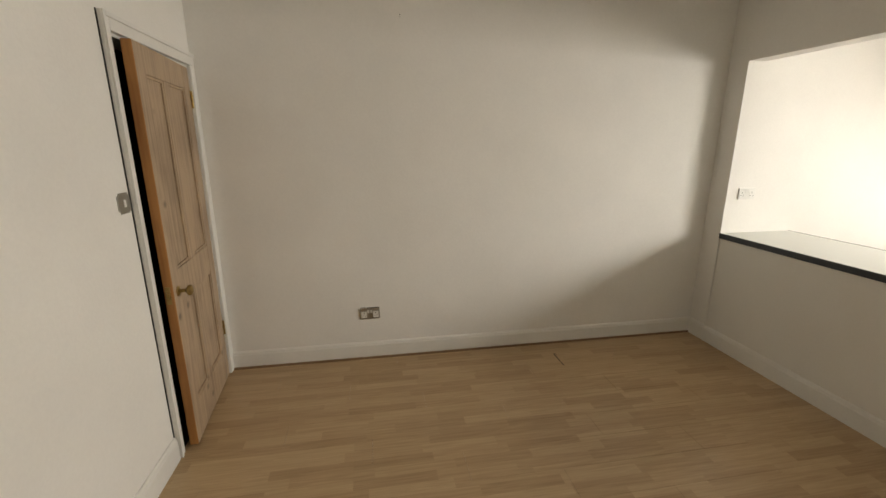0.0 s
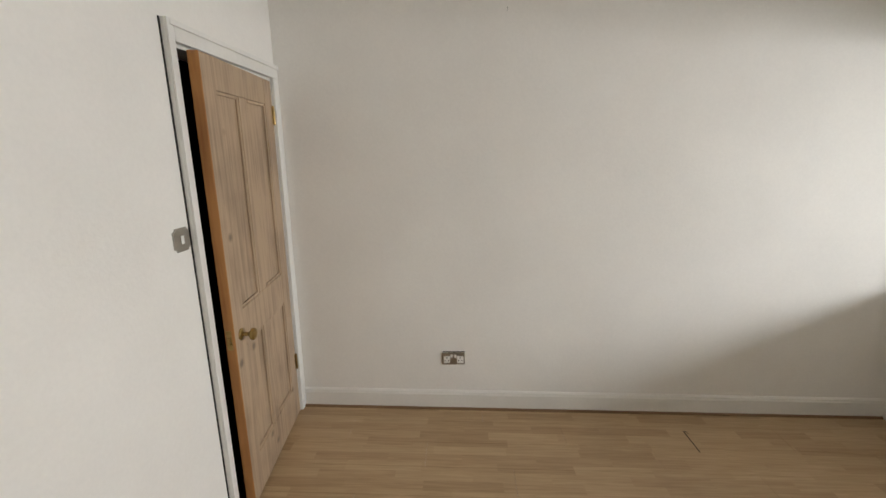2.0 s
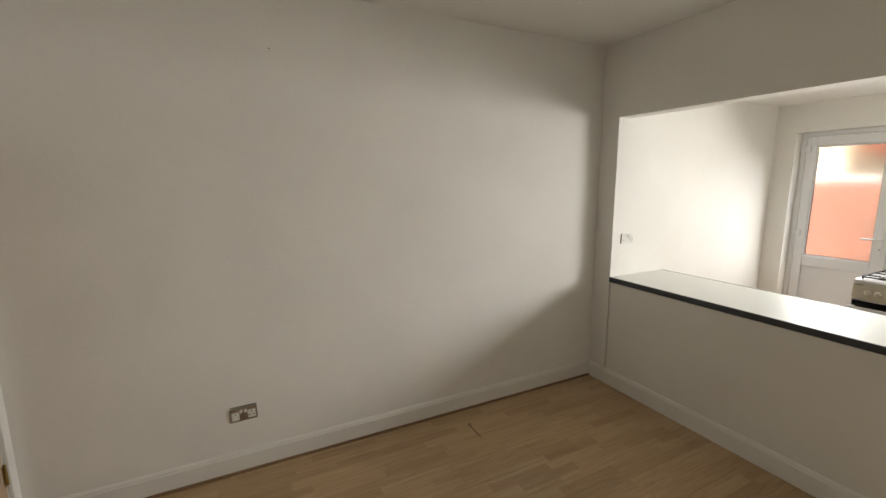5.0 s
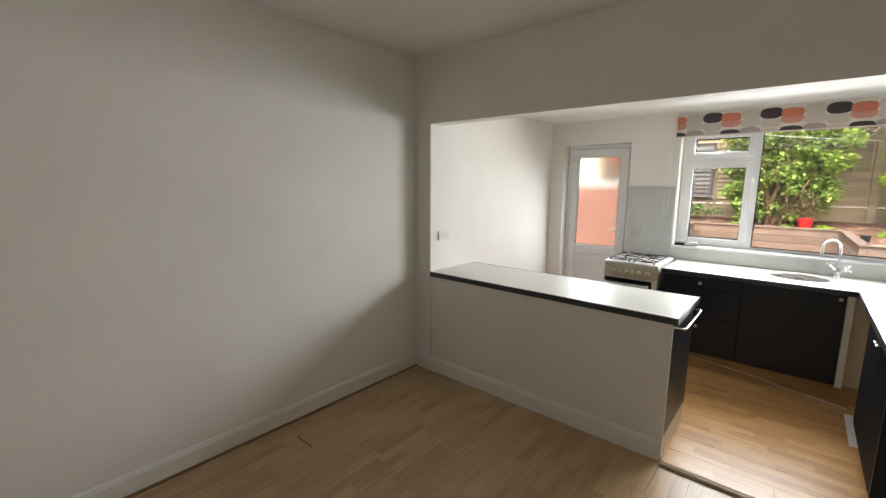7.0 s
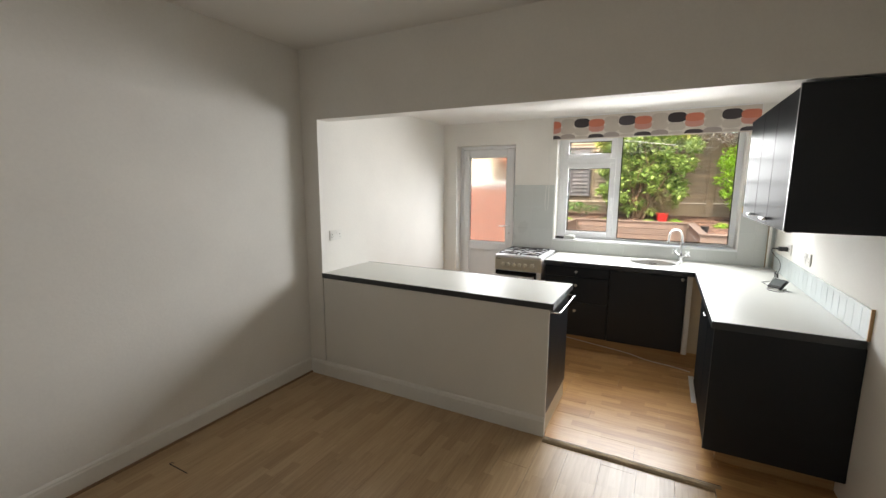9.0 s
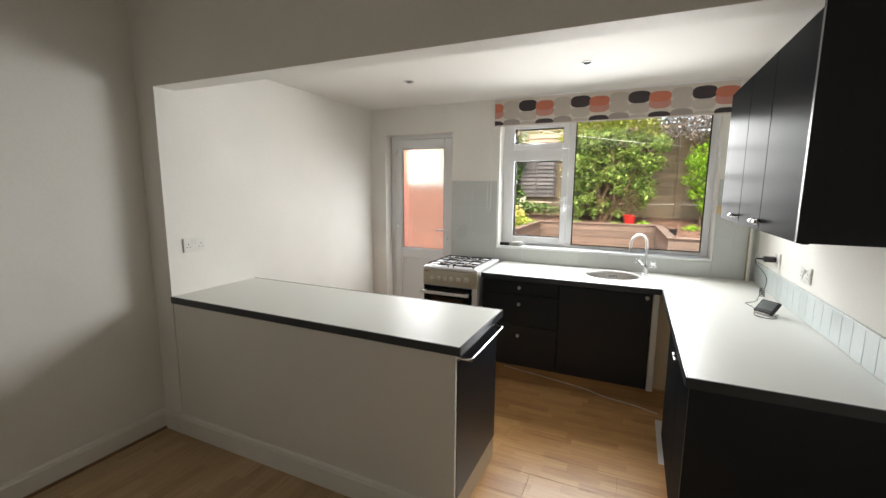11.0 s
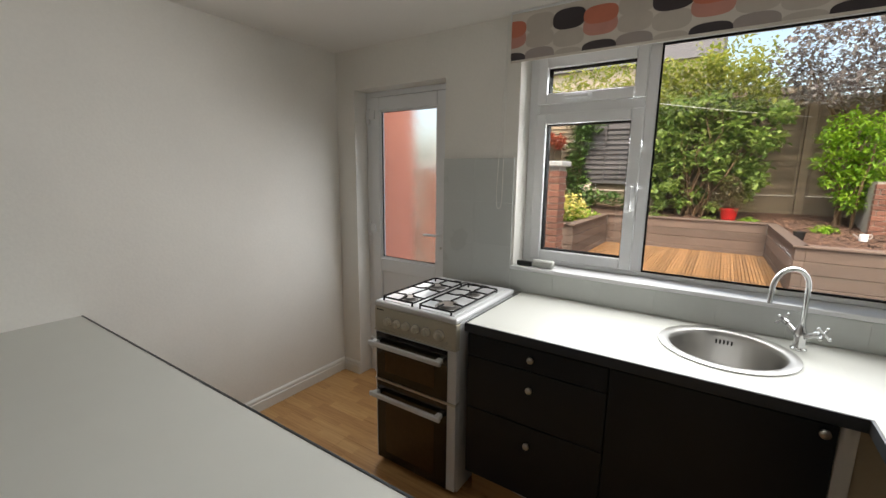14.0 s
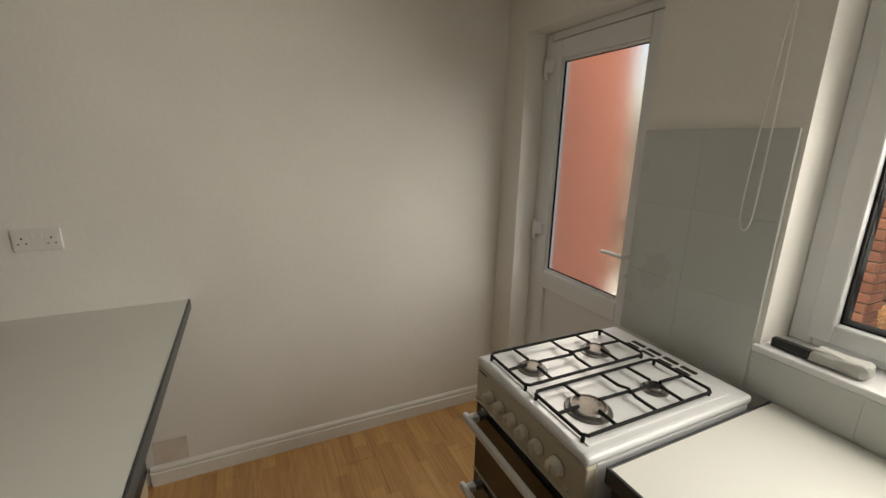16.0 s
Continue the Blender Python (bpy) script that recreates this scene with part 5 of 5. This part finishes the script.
for x0 in (9.7, 11.2):
    fence_panel(-2.6, x0, x0 + 1.5, 0.6, 2.4, M_FENCE, "weathered side fence panel", "x")

# salmon rendered wall of the neighbouring lean-to
nb = thing("neighbour_wall", (5.9, 3.5, 0), "salmon painted rendered wall beside the back door", "wall", kind="structure")
part("render", one_box(FX2, 6.28, 3.36, 3.60, -0.05, 3.0), M_SALMON, nb)
part("coping", one_box(FX2, 6.31, 3.33, 3.63, 3.0, 3.05, 0.01), M_COPING, nb)


def brick_wall(x0, x1, y0, y1, z0, z1, label, coping=True):
    """A low wall of single bricks over a mortar core."""
    w = thing("brick_wall", ((x0 + x1) / 2, (y0 + y1) / 2, z0), label, "brick wall", kind="structure")
    part("core", one_box(x0 + 0.006, x1 - 0.006, y0 + 0.006, y1 - 0.006, z0, z1), M_MORTAR, w)
    shared = {}
    rows = int((z1 - z0) / 0.075)
    for r in range(rows):
        z = z0 + r * 0.075 + 0.005
        for run, a, b in (("y", y0, y1), ("x", x0, x1)):
            u = a + (0 if r % 2 else -0.1125)
            while u < b - 0.01:
                u0, u1 = max(u, a), min(u + 0.215, b)
                if u1 - u0 > 0.03:
                    key = (run, round(u1 - u0, 3))
                    if key not in shared:
                        h = (u1 - u0) / 2
                        bm = one_box(-0.006, 0.10, -h, h, 0, 0.065, 0.004, 1) if run == "y" else one_box(-h, h, -0.006, 0.09, 0, 0.065, 0.004, 1)
                        me = bpy.data.meshes.new("brick")
                        bm.to_mesh(me)
                        bm.free()
                        me.materials.append(M_BRICK)
                        shared[key] = me
                    ob = new("brick", shared[key])
                    ob.parent = w
                    c = Vector((x0, (u0 + u1) / 2, z)) if run == "y" else Vector(((u0 + u1) / 2, y0, z))
                    ob.location = c - ORIGIN[w]
                u += 0.225
    if coping:
        part("coping", one_box(x0 - 0.04, x1 + 0.04, y0 - 0.04, y1 + 0.04, z1, z1 + 0.06, 0.012), M_COPING, w, "grey coping slab")


brick_wall(7.6, 7.85, 2.24, 4.2, -0.05, 1.42, "low red brick wall with grey coping")
brick_wall(11.3, 12.3, -2.4, -1.12, 0.5, 1.28, "short brick wall at the side of the bed", False)

# ---- plants ----
rng = np.random.default_rng(7)


def leaf_mesh(name, centres, size, mat, parent, label="", droop=0.3, slim=0.5, jitter=0.35):
    """Folded four-point leaves at the given places, turned at random."""
    n = len(centres)
    yaw, lean = rng.uniform(0, 2 * np.pi, n), rng.normal(-droop, 0.5, n)
    s = size * (1 + jitter * rng.uniform(-1, 1, n))
    fwd = np.stack([np.cos(yaw) * np.cos(lean), np.sin(yaw) * np.cos(lean), np.sin(lean)], 1)
    side = np.stack([-np.sin(yaw), np.cos(yaw), rng.normal(0, 0.35, n)], 1)
    side /= np.linalg.norm(side, axis=1)[:, None]
    up = np.cross(fwd, side)
    c = np.asarray(centres) - np.array(ORIGIN[parent])
    v = np.empty((n, 4, 3))
    v[:, 0] = c
    v[:, 1] = c + s[:, None] * (0.45 * fwd + slim * 0.5 * side + 0.10 * up)
    v[:, 2] = c + s[:, None] * fwd
    v[:, 3] = c + s[:, None] * (0.45 * fwd - slim * 0.5 * side + 0.10 * up)
    idx = np.arange(n)[:, None] * 4
    faces = np.concatenate([idx + [0, 1, 2], idx + [0, 2, 3]])
    me = bpy.data.meshes.new(name)
    me.from_pydata(v.reshape(-1, 3).tolist(), [], faces.tolist())
    me.materials.append(mat)
    ob = new(name, me)
    ob.parent = parent
    ORIGIN[ob] = ORIGIN[parent]
    return tagged(ob, label)


def clumps(blobs, n, hollow=0.45):
    """Leaf places near the skins of uneven blobs (x, y, z, rx, ry, rz), with gaps."""
    out = []
    vol = np.array([b[3] * b[4] * b[5] for b in blobs]) ** (2 / 3)
    for b, k in zip(blobs, (n * vol / vol.sum()).astype(int)):
        d = rng.normal(size=(k, 3))
        d /= np.linalg.norm(d, axis=1)[:, None]
        lump = 1 + 0.22 * np.sin(d[:, 0] * 7 + b[0] * 3) * np.sin(d[:, 2] * 6 + b[1] * 5) + 0.15 * np.sin(d[:, 1] * 13 + b[2])
        r = (hollow + (1 - hollow) * rng.uniform(0, 1, k) ** 0.5) * lump
        out.append(np.array(b[:3]) + d * r[:, None] * np.array(b[3:]))
    return np.concatenate(out)


def stems(parent, foot, tops, r0, r1, name="stem", wob=0.06):
    for k, top in enumerate(tops):
        f = Vector(foot) + Vector((rng.normal(0, 0.05), rng.normal(0, 0.12), 0))
        top = Vector(top)
        pts = [f.lerp(top, t) + Vector((rng.normal(0, wob), rng.normal(0, wob), 0)) * (0.0 if t in (0, 1) else 1) for t in (0, 0.3, 0.6, 0.8, 1)]
        bm = bmesh.new()
        for a, b, s in zip(pts, pts[1:], (0, 1, 2, 3)):
            cyl(bm, a, b, r0 + (r1 - r0) * s / 4, r0 + (r1 - r0) * (s + 1) / 4, 7)
        part(name, bm, M_BARK, parent, smooth=True)


bush = thing("large_shrub", (12.15, 1.1, 0.6), "tall leafy green shrub with many bare lower stems", "shrub")
stems(bush, (12.1, 1.15, 0.58), [(12.1 + rng.normal(0, 0.2), 1.05 + rng.normal(0, 0.42), rng.uniform(1.6, 2.6)) for _ in range(26)], 0.014, 0.006)
blobs = [(12.1 + 0.12 * math.sin(9 * dy), 1.0 + dy, z, 0.34, r, r * 0.8) for dy, z, r in ((-0.6, 1.5, 0.3), (-0.1, 1.7, 0.34), (0.4, 1.6, 0.3), (0.75, 1.45, 0.22), (-0.8, 1.95, 0.3), (-0.35, 2.1, 0.34), (0.15, 2.15, 0.36), (0.6, 2.0, 0.34), (-0.95, 2.4, 0.24), (-0.5, 2.5, 0.3), (0.0, 2.6, 0.34), (0.5, 2.5, 0.34), (0.85, 2.35, 0.28), (-0.4, 1.2, 0.18), (0.5, 1.15, 0.2), (0.9, 1.8, 0.26), (-0.15, 1.35, 0.16), (0.75, 1.05, 0.2), (0.1, 1.0, 0.2), (-0.6, 1.0, 0.16), (0.35, 0.85, 0.16), (0.95, 1.3, 0.22), (-0.75, 1.25, 0.2), (0.7, 0.8, 0.14), (-0.2, 0.8, 0.12))]
leaf_mesh("crown", clumps(blobs, 7800, 0.25), 0.10, L_BUSH, bush, slim=0.75)
blobs = [(12.15, 1.0 + dy, z, 0.36, r, r * 0.85) for dy, z, r in ((-0.7, 2.75, 0.3), (-0.2, 2.95, 0.34), (0.35, 2.9, 0.36), (0.85, 2.75, 0.32), (0.1, 3.25, 0.36), (-0.5, 3.15, 0.26), (0.7, 3.2, 0.34), (1.1, 2.55, 0.2))]
leaf_mesh("crown_top", clumps(blobs, 3000, 0.2), 0.095, L_GOLD, bush, "yellow-green leaves at the top", slim=0.6)
hedge = thing("golden_hedge", (13.6, 2.0, 0.6), "tall golden-green hedge behind the fence", "hedge")
stems(hedge, (13.6, 2.0, -0.06), [(13.6, 0.6, 3.0), (13.6, 1.6, 3.2), (13.6, 2.6, 3.1), (13.6, 3.8, 3.0)], 0.05, 0.02, "trunk")
blobs = [(13.6 + 0.3 * rng.normal(), y, z, 0.5, 0.55, 0.5) for y in np.arange(0.3, 6.0, 0.55) for z in (2.4, 2.95, 3.35 + 0.25 * math.sin(y * 2.3))]
leaf_mesh("crown", clumps(blobs, 11000, 0.3), 0.10, L_GOLD, hedge, slim=0.6)
lime = thing("lime_shrub", (11.9, -0.98, 0.55), "bright lime-green evergreen shrub on a short trunk", "shrub")
stems(lime, (11.9, -1.0, 0.5), [(11.9 + rng.normal(0, 0.2), -0.95 + rng.normal(0, 0.3), rng.uniform(1.5, 2.1)) for _ in range(4)], 0.026, 0.007)
blobs = [(11.9, -0.97 + dy, z, 0.32, r, r * 0.75) for dy, z, r in ((-0.25, 1.55, 0.28), (0.22, 1.6, 0.28), (0.0, 1.85, 0.34), (-0.3, 2.1, 0.3), (0.15, 2.15, 0.26), (0.0, 1.35, 0.2), (-0.45, 1.8, 0.25), (-0.2, 1.3, 0.22), (0.25, 1.28, 0.16), (-0.5, 1.4, 0.22), (-0.05, 1.1, 0.14), (0.3, 1.95, 0.2), (0.0, 0.9, 0.14), (-0.15, 0.98, 0.17), (0.12, 1.05, 0.15))]
leaf_mesh("crown", clumps(blobs, 4200, 0.4), 0.085, L_LIME, lime, slim=0.42)
prune = thing("purple_leaf_tree", (12.3, -1.6, 0.55), "tree with dusky grey-purple leaves overhanging the fence", "tree")
stems(prune, (12.3, -1.7, 0.5), [(12.2, -0.6, 2.9), (12.2, -1.2, 3.2), (12.3, -1.9, 3.3), (12.1, -0.2, 3.2)], 0.055, 0.012, "limb")
blobs = [(12.1 + 0.15 * rng.normal(), y, z, 0.4, 0.42, 0.32) for y, z in ((-0.1, 3.2), (-0.35, 2.85), (-0.7, 2.7), (-1.1, 2.75), (-1.5, 2.7), (-0.8, 3.1), (-1.4, 3.2), (-0.3, 3.5), (-1.0, 3.6), (-1.9, 2.9))]
leaf_mesh("crown", clumps(blobs, 4200, 0.25), 0.085, L_PURPLE, prune, slim=0.6)
ivy = thing("ivy", (12.6, 3.5, 0.6), "dark ivy climbing a fence post", "climbing plant")
blobs = [(12.55, 3.5 + 0.1 * math.sin(z * 5), z, 0.14, 0.24, 0.3) for z in np.arange(0.8, 2.6, 0.25)] + [(12.5, 3.2, 2.35, 0.1, 0.3, 0.16), (12.4, 3.3, 0.85, 0.25, 0.5, 0.22), (12.3, 2.6, 0.85, 0.25, 0.5, 0.14)]
leaf_mesh("crown", clumps(blobs, 2600, 0.5), 0.07, L_IVY, ivy, slim=0.85)
stems(ivy, (12.6, 3.5, 0.6), [(12.58, 3.45, 2.3), (12.58, 3.55, 2.2)], 0.015, 0.006)
vine = thing("red_vine", (11.6, 3.85, 1.9), "red-leaved vine along the fence top", "climbing plant")
leaf_mesh("crown", clumps([(x, 3.85, 2.05, 0.3, 0.12, 0.18) for x in (9.6, 10.3, 11.0, 11.7, 12.3)], 900, 0.4), 0.07, L_RED, vine, slim=0.8)
stems(vine, (11.6, 3.88, 0.5), [(11.4, 3.86, 2.0), (10.6, 3.86, 2.0), (12.2, 3.86, 2.05)], 0.01, 0.005)
hyd = thing("flowering_shrub", (10.3, 2.95, 0.5), "small shrub covered in cream-yellow flowers", "shrub")
leaf_mesh("flowers", clumps([(10.3, 2.95, 0.75, 0.3, 0.3, 0.22), (10.1, 3.2, 0.7, 0.25, 0.25, 0.2)], 900, 0.75), 0.06, L_FLOWER, hyd, slim=0.95)
leaf_mesh("leaves", clumps([(10.3, 2.95, 0.68, 0.3, 0.32, 0.2), (10.1, 3.25, 0.66, 0.28, 0.3, 0.18), (11.0, 2.85, 0.58, 0.4, 0.25, 0.1)], 1100, 0.3), 0.06, L_LIME, hyd, slim=0.6)
for px, py, rr, mm, lab in ((11.1, -0.6, 0.16, L_LIME, "low light-green seedling clump in the mulch"), (11.8, 0.28, 0.14, L_LIME, "low light-green seedling clump in the bed"), (11.85, 1.75, 0.2, L_BUSH, "low green plant under the shrub"), (11.75, 0.85, 0.14, L_BUSH, "low green plant under the shrub")):
    g = thing("bedding_plant", (px, py, 0.52), lab, "plant", "low bedding plants")
    leaf_mesh("leaves", clumps([(px, py, 0.57, rr, rr, 0.06)], 170, 0.2), 0.06, mm, g)


def potted_conifer():
    x, y, z = 11.85, 0.57, 0.54
    p = thing("plant_pot", (x, y, z), "bright red plastic plant pot", "plant pot")
    part("pot", lathe(bmesh.new(), [(0.10, 0), (0.135, 0.20), (0.15, 0.20), (0.15, 0.235), (0.138, 0.235), (0.13, 0.2), (0.02, 0.19)], (x, y, z), seg=28), M_POT, p, smooth=True)
    t = thing("small_conifer", (x, y, z + 0.19), "small half-brown conifer in a red pot", "conifer")
    part("trunk", cyl(bmesh.new(), (x, y, z + 0.19), (x, y, z + 0.85), 0.014, 0.004, 8), M_BARK, t)
    cs = []
    for k in range(9):
        h = k / 9
        for a in range(9):
            ang = a * 0.7 + k * 1.1
            reach = 0.36 * (1 - h) + 0.05
            for s in np.linspace(0.15, 1, 13):
                cs.append((x + reach * s * math.cos(ang), y + reach * s * math.sin(ang), z + 0.27 + 0.58 * h - 0.05 * s))
    cs = np.repeat(np.array(cs), 3, 0) + rng.normal(0, 0.014, (len(cs) * 3, 3))
    leaf_mesh("needles", cs, 0.045, L_FIR, t, slim=0.25)


potted_conifer()
sp = thing("plant_pot", (9.95, -0.2, 0.52), "small black plastic nursery pot", "plant pot")
part("pot", lathe(bmesh.new(), [(0.05, 0), (0.065, 0.11), (0.07, 0.11), (0.07, 0.125), (0.06, 0.125), (0.02, 0.11)], (9.95, -0.2, 0.515), seg=20), M_BLACK, sp, smooth=True)
wc = thing("watering_can", (10.4, -0.9, 0.52), "small white and lilac watering can", "watering can")
part("body", lathe(bmesh.new(), [(0.045, 0), (0.048, 0.04), (0.045, 0.085), (0.03, 0.09)], (10.4, -0.9, 0.52), seg=20), M_UPVC, wc, smooth=True)
part("spout", cyl(bmesh.new(), (10.4, -0.865, 0.545), (10.38, -0.79, 0.61), 0.011, 0.008, 12), M_P_MAUVE, wc)
part("handle", tube(bmesh.new(), [(10.4, -0.94, 0.54), (10.4, -0.98, 0.57), (10.4, -0.975, 0.61), (10.4, -0.935, 0.608)], 0.008, 8, 1), M_P_MAUVE, wc)
line = thing("washing_line", (8.2, 1.2, 2.2), "white washing line strung across the garden", "washing line")
part("line", tube(bmesh.new(), [(8.4, 4.1, 2.70), (9.5, 2.93, 2.58), (10.5, 1.86, 2.48), (11.6, 0.69, 2.40), (12.68, -0.46, 2.36)], 0.0035, 6, 2), M_WHITEP, line, smooth=True)

# the garden stands a step above the house floor
for ob in set(bpy.data.objects) - before_garden:
    if ob.parent is None and ob.name.split(".")[0] not in ("ground", "paving", "neighbour_wall") and ob.location.x != 7.725:
        ob.location += Vector((0, 0.07, 0.24))
tagged(part("ground_terrace", one_box(7.9, 40, -30, 30, -0.055, 0.18), M_LAWN), "bare earth of the raised garden", "ground", kind="structure")

# house beyond the gardens
hs = thing("house", (32, 9, 0), "pale rendered terraced house beyond the gardens", "house")
part("wall", one_box(30, 38, 2, 18, 0.18, 7.8), M_RENDER, hs)
bm = bmesh.new()
a = [bm.verts.new(c) for c in ((29.6, 1.6, 7.7), (38.4, 1.6, 7.7), (34, 1.6, 11.0))]
b = [bm.verts.new(c) for c in ((29.6, 18.4, 7.7), (38.4, 18.4, 7.7), (34, 18.4, 11.0))]
for q in ((a[0], a[2], b[2], b[0]), (a[1], b[1], b[2], a[2]), (a[0], b[0], b[1], a[1]), tuple(a[::-1]), tuple(b)):
    bm.faces.new(q)
part("roof", bm, M_SLATE, hs)
for wy in (3.2, 6.6, 10.0, 13.4):
    for wz in (1.6, 4.9):
        wd = part("house_window", one_box(29.94, 29.998, wy, wy + 1.5, wz, wz + 1.5), M_UPVC, hs)
        part("pane", one_box(29.93, 29.9398, wy + 0.1, wy + 1.4, wz + 0.1, wz + 1.4), M_SCREEN, wd)

# ---- tiles, boards and decking ----
def tile_field(parent, plane, u0, u1, z0, z1, tw, th, mat, t=0.008, gap=0.002):
    """Tiles as single pieces set on a grout bed; plane is ('x', value) or ('y', value) with tiles standing into the room."""
    shared = {}
    u = u0
    while u < u1 - 0.004:
        w = min(tw, u1 - u)
        z = z0
        while z < z1 - 0.004:
            h = min(th, z1 - z)
            key = (round(w, 4), round(h, 4))
            if key not in shared:
                bm = one_box(0, t, 0, w - gap, 0, h - gap, 0.0005, 1) if plane[0] == "x" else one_box(0, w - gap, 0, t, 0, h - gap, 0.0005, 1)
                me = bpy.data.meshes.new("tile")
                bm.to_mesh(me)
                bm.free()
                me.materials.append(mat)
                shared[key] = me
            ob = new("tile", shared[key])
            ob.parent = parent
            ob.location = (plane[1], u, z) if plane[0] == "x" else (u, plane[1], z)
            z += th
        u += tw


bm = bmesh.new()
for g in ((VY1 + 0.0135, BY0 - 0.002, CT, 1.658), (VY0 - 0.0125, VY1 + 0.0125, CT, VZ0 - 0.001), (SY + 0.012, VY0 - 0.0135, CT, 1.672)):
    box(bm, FX - 0.005, FX - 0.0005, *g)
part("grout_bed", bm, M_TILE, wall_f)
tile_field(wall_f, ("x", FX - 0.012), VY1 + 0.0135, BY0 - 0.002, CT + 0.001, 1.66, 0.25, 0.25, M_TILE, 0.0075, 0.0005)
tile_field(wall_f, ("x", FX - 0.012), VY0 - 0.0125, VY1 + 0.0125, CT + 0.001, VZ0 - 0.001, 0.25, 0.13, M_TILE, 0.0075, 0.0005)
tile_field(wall_f, ("x", FX - 0.012), SY + 0.012, VY0 - 0.0135, CT + 0.001, 1.674, 0.152, 0.152, M_TILE, 0.0075, 0.0005)
ups = thing("tiled_upstand", (4.0, SY, CT), "pale blue tiled upstand along the side worktop", "upstand", kind="structure")
ORIGIN[ups] = Vector((4.0, SY, CT))
part("grout_bed", one_box(2.955, FX - 0.014, SY + 0.0005, SY + 0.0045, CT, 1.064), M_GROUT, ups)
part("end_trim", one_box(2.947, 2.954, SY + 0.0005, SY + 0.014, CT, 1.07), M_PLINTH, ups, "red-brown end trim")
me_t = bpy.data.meshes.new("tile")
bm = one_box(0, 0.0995, 0, 0.0075, 0, 0.153, 0.0012, 1)
bm.to_mesh(me_t)
bm.free()
me_t.materials.append(M_TILE_BLUE)
for k in range(20):
    ob = new("tile", me_t)
    ob.parent = ups
    ob.location = Vector((2.957 + 0.102 * k, SY + 0.0045, CT + 0.001)) - ORIGIN[ups]


def plank_floor(name, label, areas, mat, along_x, bw, bl, z0=-0.012, lift=0.0):
    """A floor of single boards laid in a staggered bond over a base sheet."""
    bm = bmesh.new()
    for x0, x1, y0, y1 in areas:
        box(bm, x0, x1, y0, y1, -0.05, z0 + lift - 0.0005)
    fl = part(name, bm, M_DARK)
    ORIGIN[fl] = Vector((0, 0, 0))
    tagged(fl, label, "floor", kind="structure")
    shared, shift = {}, 0
    for x0, x1, y0, y1 in areas:
        (u0, u1), (v0, v1) = ((x0, x1), (y0, y1)) if along_x else ((y0, y1), (x0, x1))
        v = v0
        while v < v1 - 0.005:
            w = min(bw, v1 - v)
            shift = (shift + 0.37) % 1
            u = u0 - bl * shift
            while u < u1 - 0.005:
                a, b = max(u, u0), min(u + bl, u1)
                if b - a > 0.01:
                    key = (round(b - a, 3), round(w, 3))
                    if key not in shared:
                        L, W = b - a - 0.0008, w - 0.0008
                        q = one_box(0, L, 0, W, z0, 0, 0.0006, 1) if along_x else one_box(0, W, 0, L, z0, 0, 0.0006, 1)
                        me = bpy.data.meshes.new("board")
                        q.to_mesh(me)
                        q.free()
                        me.materials.append(mat)
                        shared[key] = me
                    ob = new("board", shared[key])
                    ob.parent = fl
                    ob.location = (a, v, lift) if along_x else (v, a, lift)
                u += bl
            v += bw
    return fl


lam = plank_floor("floor_dining", "light oak three-strip laminate floor", [(WX, EX, 1.2035, NY), (WX, 2.80, 0.25, 1.203), (WX, 2.2, SY, 0.2495)], M_LAM, True, 0.195, 1.285)
plank_floor("floor_kitchen", "honey-coloured oak strip kitchen floor", [(2.88, FX + 0.2, 1.2035, KNY), (2.812, FX + 0.2, SY, 1.203), (2.2005, 2.8115, SY, 0.2495)], M_KFLOOR, False, 0.195, 1.2, lift=KF)
bm = one_box(1.515, 1.521, 2.927, 3.10, 0.0002, 0.0012)
box(bm, 1.515, 1.532, 3.1002, 3.106, 0.0002, 0.0012)
box(bm, 1.5322, 1.5352, 3.085, 3.1032, 0.0002, 0.0012)
part("saw_cut", bm, M_DARK, lam, "dark hooked saw cut in the laminate")


def decking():
    d = thing("decking", (9.8, 1.25, 0), "honey-brown wet timber deck tiles", "decking", kind="structure")
    part("base", one_box(7.9, BEDX - 0.002, 0.015, 2.598, 0.181, 0.244), M_SOIL, d)
    bm = bmesh.new()
    for k in range(8):
        for x in (0.003, 0.153):
            box(bm, x, x + 0.143, 0.004 + 0.0395 * k, 0.0385 + 0.0395 * k, 0.006, DKZ, 0.003, 1)
    me = bpy.data.meshes.new("deck_tile")
    bm.to_mesh(me)
    bm.free()
    me.materials.append(M_DECK)
    for i in range(12):
        for j in range(8):
            ob = new("deck_tile", me)
            ob.parent = d
            ob.location = Vector((7.9 + 0.3 * i, 0.03 + 0.32 * j, 0.24)) - ORIGIN[d]


decking()
